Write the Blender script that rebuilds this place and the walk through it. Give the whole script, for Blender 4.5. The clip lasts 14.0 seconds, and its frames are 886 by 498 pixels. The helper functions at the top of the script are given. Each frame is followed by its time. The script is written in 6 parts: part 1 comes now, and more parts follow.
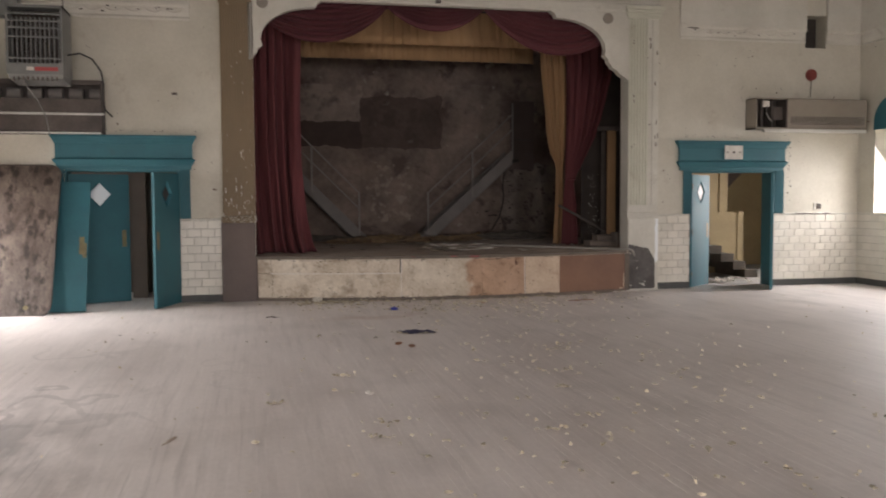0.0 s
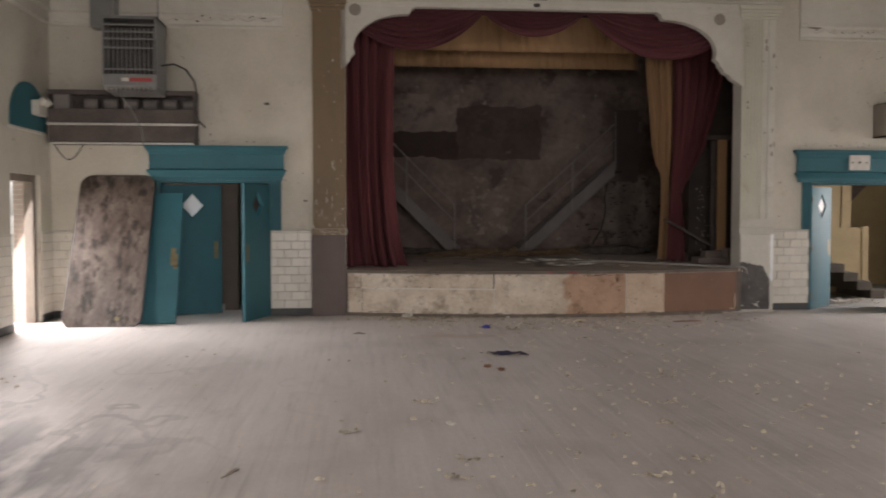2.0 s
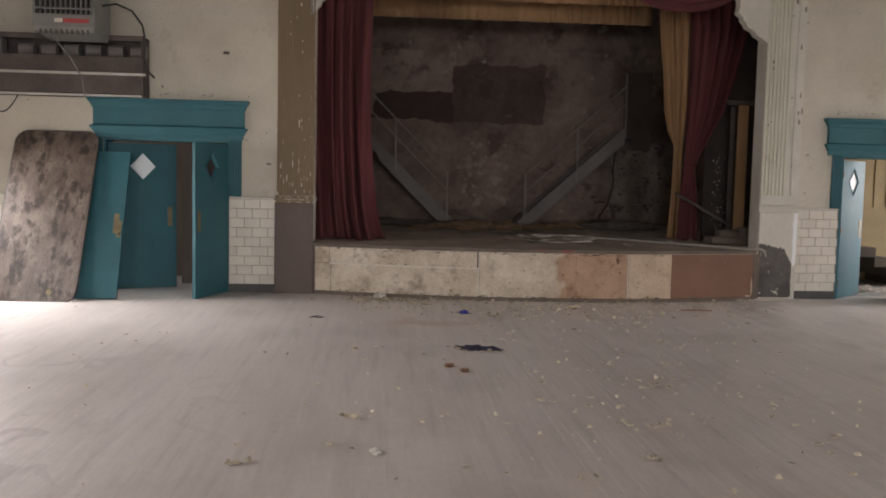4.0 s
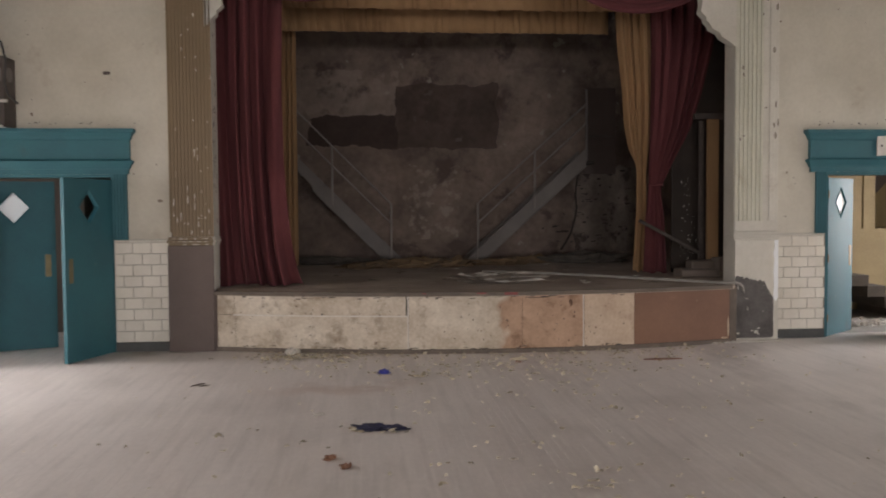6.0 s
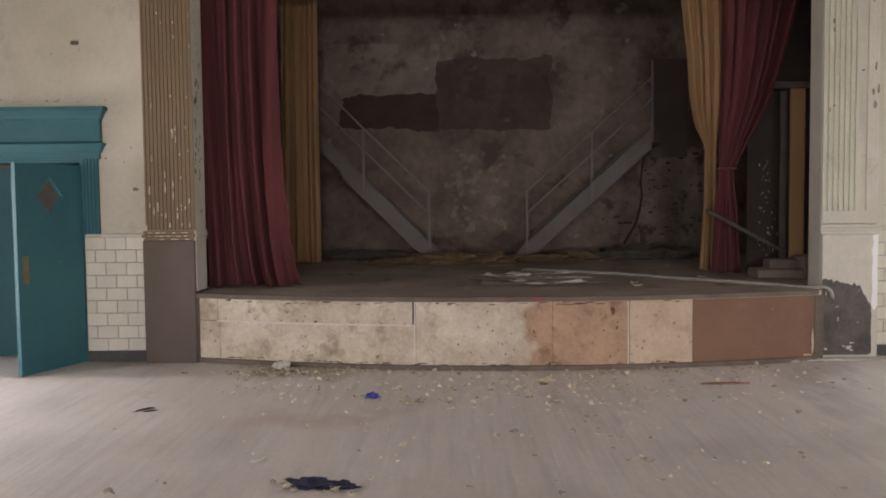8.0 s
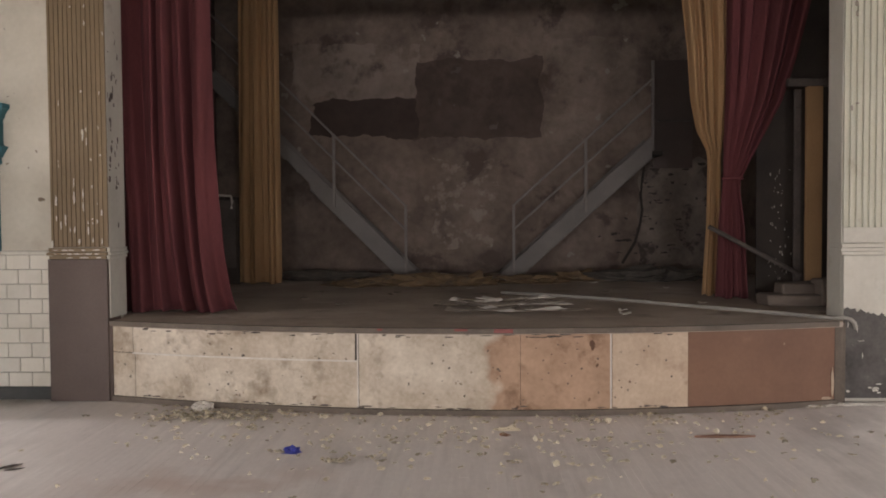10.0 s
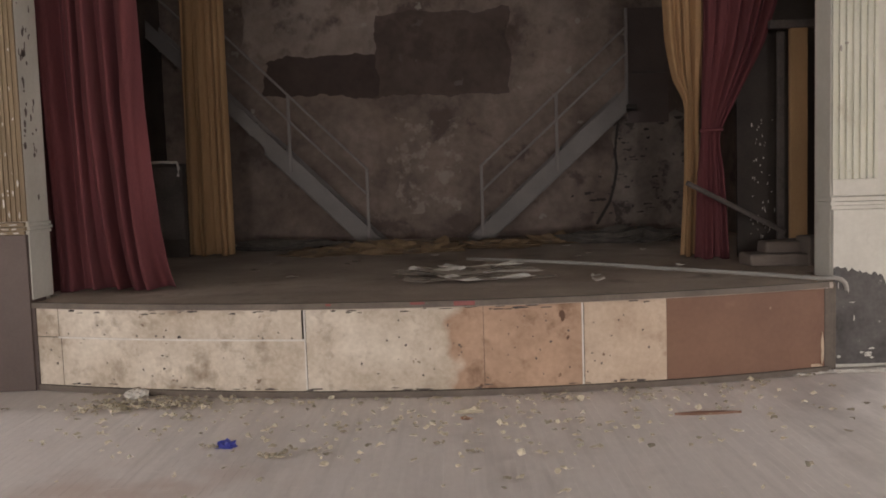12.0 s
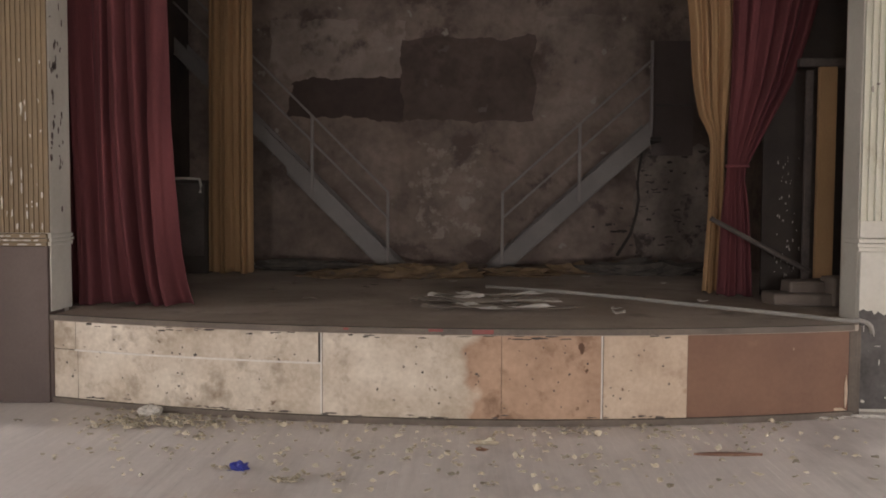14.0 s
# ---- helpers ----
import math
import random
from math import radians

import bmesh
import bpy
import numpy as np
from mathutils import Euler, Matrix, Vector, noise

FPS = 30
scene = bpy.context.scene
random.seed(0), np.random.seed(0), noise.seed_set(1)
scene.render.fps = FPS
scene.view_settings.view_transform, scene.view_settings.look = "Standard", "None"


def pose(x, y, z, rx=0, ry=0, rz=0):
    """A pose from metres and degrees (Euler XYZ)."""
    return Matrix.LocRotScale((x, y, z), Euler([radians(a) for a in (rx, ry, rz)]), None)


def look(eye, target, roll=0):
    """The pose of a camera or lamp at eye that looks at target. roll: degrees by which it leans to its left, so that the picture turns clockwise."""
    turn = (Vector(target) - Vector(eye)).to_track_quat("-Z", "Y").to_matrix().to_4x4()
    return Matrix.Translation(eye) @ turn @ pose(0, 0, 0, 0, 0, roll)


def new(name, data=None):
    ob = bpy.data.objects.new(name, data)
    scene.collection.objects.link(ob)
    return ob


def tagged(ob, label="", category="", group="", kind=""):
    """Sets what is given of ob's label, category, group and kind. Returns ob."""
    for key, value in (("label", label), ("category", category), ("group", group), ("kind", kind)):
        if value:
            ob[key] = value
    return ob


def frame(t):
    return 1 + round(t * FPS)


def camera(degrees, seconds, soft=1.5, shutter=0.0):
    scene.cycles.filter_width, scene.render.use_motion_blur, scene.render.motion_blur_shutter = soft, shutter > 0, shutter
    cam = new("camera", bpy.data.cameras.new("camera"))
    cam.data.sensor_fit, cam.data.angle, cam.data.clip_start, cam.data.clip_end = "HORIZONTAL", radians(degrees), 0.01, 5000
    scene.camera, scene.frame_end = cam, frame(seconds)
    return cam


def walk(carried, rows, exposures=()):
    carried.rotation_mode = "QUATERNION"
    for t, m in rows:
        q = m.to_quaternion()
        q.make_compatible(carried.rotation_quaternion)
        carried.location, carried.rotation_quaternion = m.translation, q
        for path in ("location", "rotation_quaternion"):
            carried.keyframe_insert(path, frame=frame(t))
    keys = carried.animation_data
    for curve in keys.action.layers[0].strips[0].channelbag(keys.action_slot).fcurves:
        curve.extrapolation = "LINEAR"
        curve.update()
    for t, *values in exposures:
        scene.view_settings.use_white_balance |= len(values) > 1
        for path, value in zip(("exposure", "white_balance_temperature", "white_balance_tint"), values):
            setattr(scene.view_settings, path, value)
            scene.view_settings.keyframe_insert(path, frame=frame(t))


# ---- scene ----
cam = camera(53.6, 14.0, soft=1.8, shutter=0.4)
PATH = [
    (0, (-3.593, -14.946, 1.68), (-3.168, -12.994, 1.567), -0.3),
    (0.5, (-3.596, -14.906, 1.674), (-3.304, -12.928, 1.603), -0.6),
    (1, (-3.557, -14.788, 1.66), (-3.449, -12.792, 1.594), -0.3),
    (1.5, (-3.466, -14.674, 1.653), (-3.426, -12.678, 1.535), -0.7),
    (2, (-3.361, -14.332, 1.689), (-3.165, -12.344, 1.604), -0.0),
    (2.5, (-3.213, -13.999, 1.64), (-2.927, -12.024, 1.508), -0.7),
    (3, (-3.02, -13.61, 1.666), (-2.766, -11.633, 1.505), 0.3),
    (5.5, (-1.975, -11.495, 1.728), (-1.91, -9.502, 1.58), 0.4),
    (6, (-1.699, -11.034, 1.744), (-1.518, -9.045, 1.652), -0.4),
    (6.5, (-1.482, -10.611, 1.695), (-1.32, -8.621, 1.569), 2.8),
    (7, (-1.256, -10.152, 1.715), (-1.173, -8.158, 1.576), 0.5),
    (7.5, (-0.998, -9.727, 1.725), (-0.99, -7.731, 1.596), -0.7),
    (10, (-0.206, -7.957, 1.687), (-0.27, -5.96, 1.611), -0.4),
    (10.5, (-0.118, -7.689, 1.686), (-0.101, -5.692, 1.567), 1.4),
    (11, (-0.046, -7.5, 1.671), (-0.129, -5.505, 1.556), 0.7),
    (11.5, (-0.05, -7.326, 1.666), (-0.093, -5.335, 1.481), 0.2),
    (12, (-0.025, -7.252, 1.662), (-0.044, -5.258, 1.503), -1.8),
    (12.5, (-0.024, -7.226, 1.645), (-0.151, -5.237, 1.482), 1.8),
    (13, (0.031, -7.211, 1.638), (-0.174, -5.232, 1.43), -0.8),
    (13.5, (0.0, -7.207, 1.673), (-0.069, -5.214, 1.528), -0.0),
    (14, (-0.067, -7.204, 1.683), (-0.121, -5.208, 1.579), 0.3),
]
EXPOSURES = [(0, 1.28), (1.2, 1.20), (2, 1.07), (2.6, 1.20), (3.2, 1.20), (5.5, 1.03), (6, 1.32), (6.5, 1.50), (7.5, 1.56), (10.5, 1.68), (14, 1.72)]
walk(cam, [(t, look(eye, target, roll)) for t, eye, target, roll in PATH], EXPOSURES)

# ---- light and exposure ----
world = bpy.data.worlds.new("overcast_sky")
scene.world = world
world.use_nodes = True
wn = world.node_tree.nodes
wl = world.node_tree.links
sky = wn.new("ShaderNodeTexSky")
sky.sky_type = "NISHITA"
sky.sun_disc = False
sky.sun_elevation = radians(48)
sky.sun_rotation = radians(0)
sky.dust_density = 4.0
grey = wn.new("ShaderNodeHueSaturation")
grey.inputs["Saturation"].default_value = 0.25
wl.new(sky.outputs["Color"], grey.inputs["Color"])
wl.new(grey.outputs["Color"], wn["Background"].inputs["Color"])
wn["Background"].inputs["Strength"].default_value = 0.15

sun_data = bpy.data.lights.new("sun", "SUN")
sun_data.energy = 0.8
sun_data.angle = radians(15)
sun_data.color = (1.0, 0.96, 0.9)
sun_lamp = new("sun", sun_data)
sun_lamp.matrix_world = pose(0, 0, 20, -42, 0, 0)

SKY_COLOUR = (1.03, 0.98, 1.0)


def window_light(name, place, towards, width, height, watts):
    """Sky light that stands in a window's opening."""
    data = bpy.data.lights.new(name, "AREA")
    data.shape, data.size, data.size_y, data.energy = "RECTANGLE", width, height, watts
    data.color = SKY_COLOUR
    data.spread = radians(130)
    ob = new(name, data)
    ob.matrix_world = look(place, towards)
    return ob


# ---- plan ----
WALL = 0.06            # hall face of the stage wall
THICK = 0.36
WEST, EAST, SOUTH = -8.15, 7.95, -24.0
HIGH = 6.6             # hall ceiling
PL, PR, HEAD = -3.53, 3.11, 5.35   # proscenium opening
STAGE_BACK = 5.86
SILL, TOPW = 1.36, 2.96           # side windows
DADO = 1.36
WIN_W = [-3.09, -7.4, -11.6, -15.8, -20.0]
WIN_E = [-0.96, -3.15, -7.4, -11.6, -15.8, -20.0]
HALF = 0.56

# sky light in the openings; it falls downwards, as the sky stands above the roofs
for y in WIN_W[1:]:
    window_light("window_light_west", (WEST - 0.42, y, 2.11), (WEST + 4.0, y, -3.0), 1.1, 1.5, 40)
for y in WIN_E[1:]:
    window_light("window_light_east", (EAST + 0.42, y, 2.11), (EAST - 4.0, y, -3.0), 1.1, 1.5, 26)
window_light("window_light_east", (EAST + 0.42, WIN_E[0], 2.11), (EAST - 4.0, WIN_E[0], -1.2), 1.1, 1.5, 30)
window_light("window_light_west", (WEST - 0.43, -2.98, 2.11), (WEST + 4.0, -3.4, -1.6), 0.78, 1.5, 34)
window_light("exit_light", (WEST - 0.45, -0.82, 1.15), (WEST + 4.0, -1.9, -0.8), 0.74, 2.1, 48)
WIN_S = [-5.2, -0.1, 5.0]
for x in WIN_S:
    window_light("window_light_south", (x, SOUTH - 0.32, 2.0), (x, SOUTH + 7.0, -2.8), 2.2, 2.6, 130)
window_light("window_light_lobby", (-8.38, 1.25, 1.7), (-5.0, 1.2, 0.9), 0.9, 1.3, 5)
window_light("window_light_stairwell", (9.62, 1.15, 1.95), (6.0, 0.6, 0.6), 1.2, 2.1, 58)

# ---- materials ----


def mat(name, low, high, scale=3.0, rough=0.8, bump=0.15, fine=60.0, metal=0.0, stain=None, stain_scale=0.8, stain_from=0.55, stain_to=0.7,
        vary=0.0, stretch=(1, 1, 1), detail=8.0, specks=None, speck_scale=16.0, speck_from=0.70, sheen=0.0):
    """A worn surface: two tones mixed by noise at two sizes, an optional stain colour in blotches, and relief."""
    m = bpy.data.materials.new(name)
    m.use_nodes = True
    nt = m.node_tree
    n, l = nt.nodes, nt.links
    b = n["Principled BSDF"]
    geo = n.new("ShaderNodeNewGeometry")
    mp = n.new("ShaderNodeMapping")
    mp.inputs["Scale"].default_value = stretch
    l.new(geo.outputs["Position"], mp.inputs["Vector"])
    big = n.new("ShaderNodeTexNoise")
    big.inputs["Scale"].default_value, big.inputs["Detail"].default_value, big.inputs["Roughness"].default_value = scale, detail, 0.62
    l.new(mp.outputs["Vector"], big.inputs["Vector"])
    small = n.new("ShaderNodeTexNoise")
    small.inputs["Scale"].default_value, small.inputs["Detail"].default_value = fine, 4.0
    l.new(mp.outputs["Vector"], small.inputs["Vector"])
    add = n.new("ShaderNodeMath")
    add.operation = "MULTIPLY_ADD"
    add.inputs[1].default_value = 0.3
    l.new(small.outputs["Fac"], add.inputs[0])
    l.new(big.outputs["Fac"], add.inputs[2])
    ramp = n.new("ShaderNodeValToRGB")
    ramp.color_ramp.elements[0].position, ramp.color_ramp.elements[1].position = 0.42, 0.9
    ramp.color_ramp.elements[0].color, ramp.color_ramp.elements[1].color = (*low, 1), (*high, 1)
    l.new(add.outputs[0], ramp.inputs["Fac"])
    colour = ramp.outputs["Color"]
    if stain:
        st = n.new("ShaderNodeTexNoise")
        st.inputs["Scale"].default_value, st.inputs["Detail"].default_value, st.inputs["Roughness"].default_value = stain_scale, 9.0, 0.65
        l.new(mp.outputs["Vector"], st.inputs["Vector"])
        sr = n.new("ShaderNodeMapRange")
        sr.inputs["From Min"].default_value, sr.inputs["From Max"].default_value = stain_from, stain_to
        l.new(st.outputs["Fac"], sr.inputs["Value"])
        mix = n.new("ShaderNodeMix")
        mix.data_type = "RGBA"
        l.new(sr.outputs["Result"], mix.inputs["Factor"])
        l.new(colour, mix.inputs["A"])
        mix.inputs["B"].default_value = (*stain, 1)
        colour = mix.outputs["Result"]
    if specks:
        sp = n.new("ShaderNodeTexNoise")
        sp.inputs["Scale"].default_value, sp.inputs["Detail"].default_value, sp.inputs["Roughness"].default_value = speck_scale, 3.0, 0.5
        l.new(mp.outputs["Vector"], sp.inputs["Vector"])
        pr = n.new("ShaderNodeMapRange")
        pr.inputs["From Min"].default_value, pr.inputs["From Max"].default_value = speck_from, speck_from + 0.03
        l.new(sp.outputs["Fac"], pr.inputs["Value"])
        mx = n.new("ShaderNodeMix")
        mx.data_type = "RGBA"
        l.new(pr.outputs["Result"], mx.inputs["Factor"])
        l.new(colour, mx.inputs["A"])
        mx.inputs["B"].default_value = (*specks, 1)
        colour = mx.outputs["Result"]
    if vary:
        info = n.new("ShaderNodeObjectInfo")
        isl = n.new("ShaderNodeMath")
        isl.operation = "ADD"
        l.new(info.outputs["Random"], isl.inputs[0])
        l.new(geo.outputs["Random Per Island"], isl.inputs[1])
        vr = n.new("ShaderNodeMapRange")
        vr.inputs["From Max"].default_value = 2.0
        vr.inputs["To Min"].default_value, vr.inputs["To Max"].default_value = 1 - vary, 1 + vary
        l.new(isl.outputs[0], vr.inputs["Value"])
        hs = n.new("ShaderNodeHueSaturation")
        l.new(vr.outputs["Result"], hs.inputs["Value"])
        l.new(colour, hs.inputs["Color"])
        colour = hs.outputs["Color"]
    l.new(colour, b.inputs["Base Color"])
    rr = n.new("ShaderNodeMapRange")
    rr.inputs["To Min"].default_value, rr.inputs["To Max"].default_value = max(0.05, rough - 0.12), min(1.0, rough + 0.12)
    l.new(big.outputs["Fac"], rr.inputs["Value"])
    l.new(rr.outputs["Result"], b.inputs["Roughness"])
    b.inputs["Metallic"].default_value = metal
    if sheen:
        b.inputs["Sheen Weight"].default_value = sheen
    if bump:
        bp = n.new("ShaderNodeBump")
        bp.inputs["Strength"].default_value, bp.inputs["Distance"].default_value = bump, 0.01
        l.new(add.outputs[0], bp.inputs["Height"])
        l.new(bp.outputs["Normal"], b.inputs["Normal"])
    return m


M = {}
M["plaster"] = mat("cream_wall_paint", (0.48, 0.445, 0.365), (0.63, 0.59, 0.50), 0.9, 0.75, 0.3, 22, stain=(0.38, 0.31, 0.235), stain_scale=1.7, stain_from=0.60, stain_to=0.80, specks=(0.20, 0.15, 0.11), speck_scale=11, speck_from=0.725)
M["tile"] = mat("cream_glazed_tile", (0.60, 0.56, 0.475), (0.73, 0.69, 0.61), 2.0, 0.34, 0.05, 30, vary=0.12, stain=(0.45, 0.38, 0.28), stain_scale=4, stain_from=0.64, stain_to=0.85)
M["grout"] = mat("dark_grout", (0.20, 0.17, 0.13), (0.34, 0.30, 0.24), 3.0, 0.9, 0.2, 50)
M["base"] = mat("black_base", (0.035, 0.037, 0.036), (0.08, 0.08, 0.075), 3.0, 0.55, 0.1, 40)
M["teal"] = mat("teal_paint", (0.017, 0.090, 0.112), (0.030, 0.135, 0.158), 1.5, 0.6, 0.12, 40, stain=(0.04, 0.085, 0.09), stain_scale=2.5, stain_from=0.60, stain_to=0.8, specks=(0.30, 0.30, 0.27), speck_scale=18, speck_from=0.775)
M["stairstone"] = mat("worn_stair_stone", (0.06, 0.05, 0.04), (0.12, 0.10, 0.08), 2, 0.9, 0.2, 40)
# Near-white: bright daylight put into a pane's colour; also the pilaster's white strip.
M["whitepane"] = mat("white_daylight_pane_and_strip", (0.84, 0.85, 0.85), (0.88, 0.89, 0.89), 2, 0.5, 0.0, 40)
M["brown"] = mat("tan_brown_paint", (0.175, 0.120, 0.065), (0.255, 0.185, 0.105), 1.2, 0.6, 0.15, 40, stretch=(1, 1, 0.35), specks=(0.70, 0.65, 0.55), speck_scale=13, speck_from=0.715)
M["darkbrown"] = mat("dark_brown_paint", (0.075, 0.050, 0.042), (0.12, 0.085, 0.07), 1.5, 0.55, 0.1, 40)
M["white"] = mat("chipped_white_paint", (0.50, 0.47, 0.40), (0.67, 0.64, 0.565), 1.2, 0.62, 0.2, 30, stain=(0.36, 0.31, 0.245), stain_scale=2.6, stain_from=0.60, stain_to=0.78, specks=(0.22, 0.17, 0.12), speck_scale=12, speck_from=0.74)
M["greenwhite"] = mat("pale_green_white_paint", (0.50, 0.485, 0.385), (0.64, 0.625, 0.52), 1.0, 0.62, 0.2, 30, stain=(0.38, 0.33, 0.24), stain_scale=2.6, stain_from=0.62, stain_to=0.78)
M["dust"] = mat("dusty_floor", (0.53, 0.472, 0.435), (0.72, 0.66, 0.615), 0.5, 0.52, 0.10, 30, stain=(0.31, 0.27, 0.245), stain_scale=0.55, stain_from=0.58, stain_to=0.78, vary=0.05, stretch=(1, 0.45, 1))
M["stagefloor"] = mat("dusty_stage_boards", (0.27, 0.215, 0.172), (0.48, 0.40, 0.33), 1.1, 0.85, 0.15, 30, vary=0.04, stain=(0.14, 0.115, 0.095), stain_scale=1.5, stain_from=0.56, stain_to=0.75)
M["ply"] = mat("bare_weathered_plywood", (0.36, 0.285, 0.205), (0.74, 0.665, 0.55), 1.9, 0.8, 0.15, 26, stain=(0.25, 0.185, 0.125), stain_scale=4.2, stain_from=0.50, stain_to=0.72, specks=(0.20, 0.14, 0.095), speck_scale=9, speck_from=0.70)
M["plyred"] = mat("red_brown_plywood", (0.15, 0.072, 0.044), (0.225, 0.12, 0.074), 1.5, 0.7, 0.15, 30, stain=(0.28, 0.165, 0.10), stain_scale=2.2, stain_from=0.60, stain_to=0.76, specks=(0.30, 0.20, 0.13), speck_scale=8, speck_from=0.73)
M["plylite"] = mat("pale_weathered_plywood", (0.38, 0.27, 0.185), (0.62, 0.50, 0.38), 2.5, 0.8, 0.12, 30, stain=(0.30, 0.185, 0.12), stain_scale=3, stain_from=0.56, stain_to=0.74, specks=(0.18, 0.11, 0.075), speck_scale=9, speck_from=0.72)
M["lip"] = mat("worn_dark_trim", (0.09, 0.07, 0.054), (0.185, 0.146, 0.114), 3, 0.7, 0.2, 40, stain=(0.25, 0.03, 0.03), stain_scale=2.5, stain_from=0.70, stain_to=0.73)
M["red"] = mat("maroon_velvet", (0.080, 0.020, 0.023), (0.170, 0.044, 0.047), 1.4, 0.95, 0.12, 90, stretch=(1, 1, 0.3))
M["swag"] = mat("faded_maroon_velvet", (0.090, 0.025, 0.029), (0.165, 0.048, 0.053), 1.2, 0.95, 0.1, 90)
M["gold"] = mat("faded_gold_cloth", (0.30, 0.175, 0.084), (0.46, 0.285, 0.145), 1.2, 0.95, 0.1, 90, stretch=(1, 1, 0.3))
M["steel"] = mat("grey_painted_steel", (0.172, 0.152, 0.139), (0.240, 0.215, 0.197), 2, 0.75, 0.08, 40)
M["golddirty"] = mat("dirty_gold_cloth", (0.11, 0.072, 0.04), (0.27, 0.175, 0.092), 5, 0.95, 0.3, 60, stain=(0.10, 0.075, 0.055), stain_scale=5, stain_from=0.5, stain_to=0.65)
M["rail"] = mat("worn_grey_rail_paint", (0.21, 0.185, 0.168), (0.29, 0.258, 0.235), 3, 0.7, 0.05, 40)
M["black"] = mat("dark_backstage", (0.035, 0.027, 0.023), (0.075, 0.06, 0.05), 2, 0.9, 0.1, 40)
M["wood"] = mat("grey_old_wood", (0.12, 0.095, 0.075), (0.27, 0.225, 0.18), 3, 0.85, 0.3, 40, stretch=(1, 1, 0.25))
M["dimbrown"] = mat("stained_brown_wall_paint", (0.13, 0.10, 0.08), (0.20, 0.16, 0.13), 1.2, 0.8, 0.15, 30)
M["table"] = mat("worn_brown_table_top", (0.045, 0.031, 0.024), (0.215, 0.168, 0.136), 3.6, 0.42, 0.4, 60, stain=(0.035, 0.024, 0.019), stain_scale=4.6, stain_from=0.49, stain_to=0.60, stretch=(1.4, 1, 0.7), specks=(0.09, 0.065, 0.052), speck_scale=19, speck_from=0.63, detail=12.0)
M["grille"] = mat("grey_enamel_sheet", (0.15, 0.15, 0.143), (0.23, 0.23, 0.218), 2, 0.45, 0.05, 40)
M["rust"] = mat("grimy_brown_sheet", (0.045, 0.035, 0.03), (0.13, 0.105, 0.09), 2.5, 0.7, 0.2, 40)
M["taupe"] = mat("taupe_enamel_sheet", (0.22, 0.185, 0.15), (0.30, 0.26, 0.21), 1.5, 0.5, 0.05, 40)
M["alu"] = mat("pale_metal_trim", (0.50, 0.48, 0.44), (0.65, 0.63, 0.58), 3, 0.4, 0.05, 40, metal=0.3)
M["cable"] = mat("black_rubber", (0.02, 0.02, 0.02), (0.05, 0.045, 0.04), 3, 0.6, 0.05, 40)
M["greycable"] = mat("grey_cable", (0.16, 0.155, 0.145), (0.25, 0.24, 0.22), 3, 0.6, 0.05, 40)
M["bellred"] = mat("red_enamel", (0.19, 0.034, 0.026), (0.26, 0.055, 0.043), 3, 0.45, 0.05, 40)
M["labelred"] = mat("red_label", (0.34, 0.04, 0.04), (0.42, 0.07, 0.065), 3, 0.5, 0.0, 40)
M["paper"] = mat("dirty_white_paper", (0.50, 0.46, 0.40), (0.72, 0.68, 0.62), 6, 0.85, 0.2, 40)
M["yellow"] = mat("ochre_wall_paint", (0.22, 0.16, 0.08), (0.33, 0.25, 0.135), 1.2, 0.75, 0.15, 30)
M["concrete"] = mat("dusty_concrete", (0.26, 0.24, 0.21), (0.42, 0.39, 0.35), 2, 0.9, 0.2, 40)
M["ceil"] = mat("darkened_plaster_ceiling", (0.17, 0.155, 0.13), (0.27, 0.25, 0.215), 1.2, 0.8, 0.1, 30)
M["brick"] = mat("pale_red_brick", (0.42, 0.33, 0.27), (0.58, 0.48, 0.41), 3, 0.85, 0.2, 40, vary=0.2)
M["mortar"] = mat("pale_mortar", (0.5, 0.47, 0.42), (0.62, 0.59, 0.54), 3, 0.9, 0.2, 40)
M["leaf"] = mat("dry_leaf", (0.24, 0.19, 0.125), (0.64, 0.57, 0.43), 9, 0.8, 0.0, 60, vary=0.8)
M["russet"] = mat("russet_leaf", (0.13, 0.06, 0.035), (0.30, 0.15, 0.085), 25, 0.7, 0.3, 90)
M["litter"] = mat("grey_dirt_and_litter", (0.05, 0.042, 0.035), (0.13, 0.11, 0.09), 8, 0.9, 0.3, 60)
M["navy"] = mat("navy_cloth", (0.011, 0.011, 0.030), (0.034, 0.033, 0.075), 8, 0.9, 0.2, 90)
M["blue"] = mat("bright_blue_plastic", (0.018, 0.022, 0.15), (0.045, 0.055, 0.32), 8, 0.5, 0.1, 90)
M["brass"] = mat("old_brass", (0.15, 0.12, 0.06), (0.24, 0.19, 0.10), 8, 0.5, 0.05, 60, metal=0.4)
M["ground"] = mat("pale_gravel_ground", (0.35, 0.33, 0.28), (0.5, 0.47, 0.41), 2, 0.95, 0.2, 40)
M["soot"] = mat("sooty_grey_patch", (0.06, 0.053, 0.05), (0.165, 0.15, 0.14), 3, 0.85, 0.2, 30, stain=(0.45, 0.42, 0.38), stain_scale=6, stain_from=0.64, stain_to=0.72)


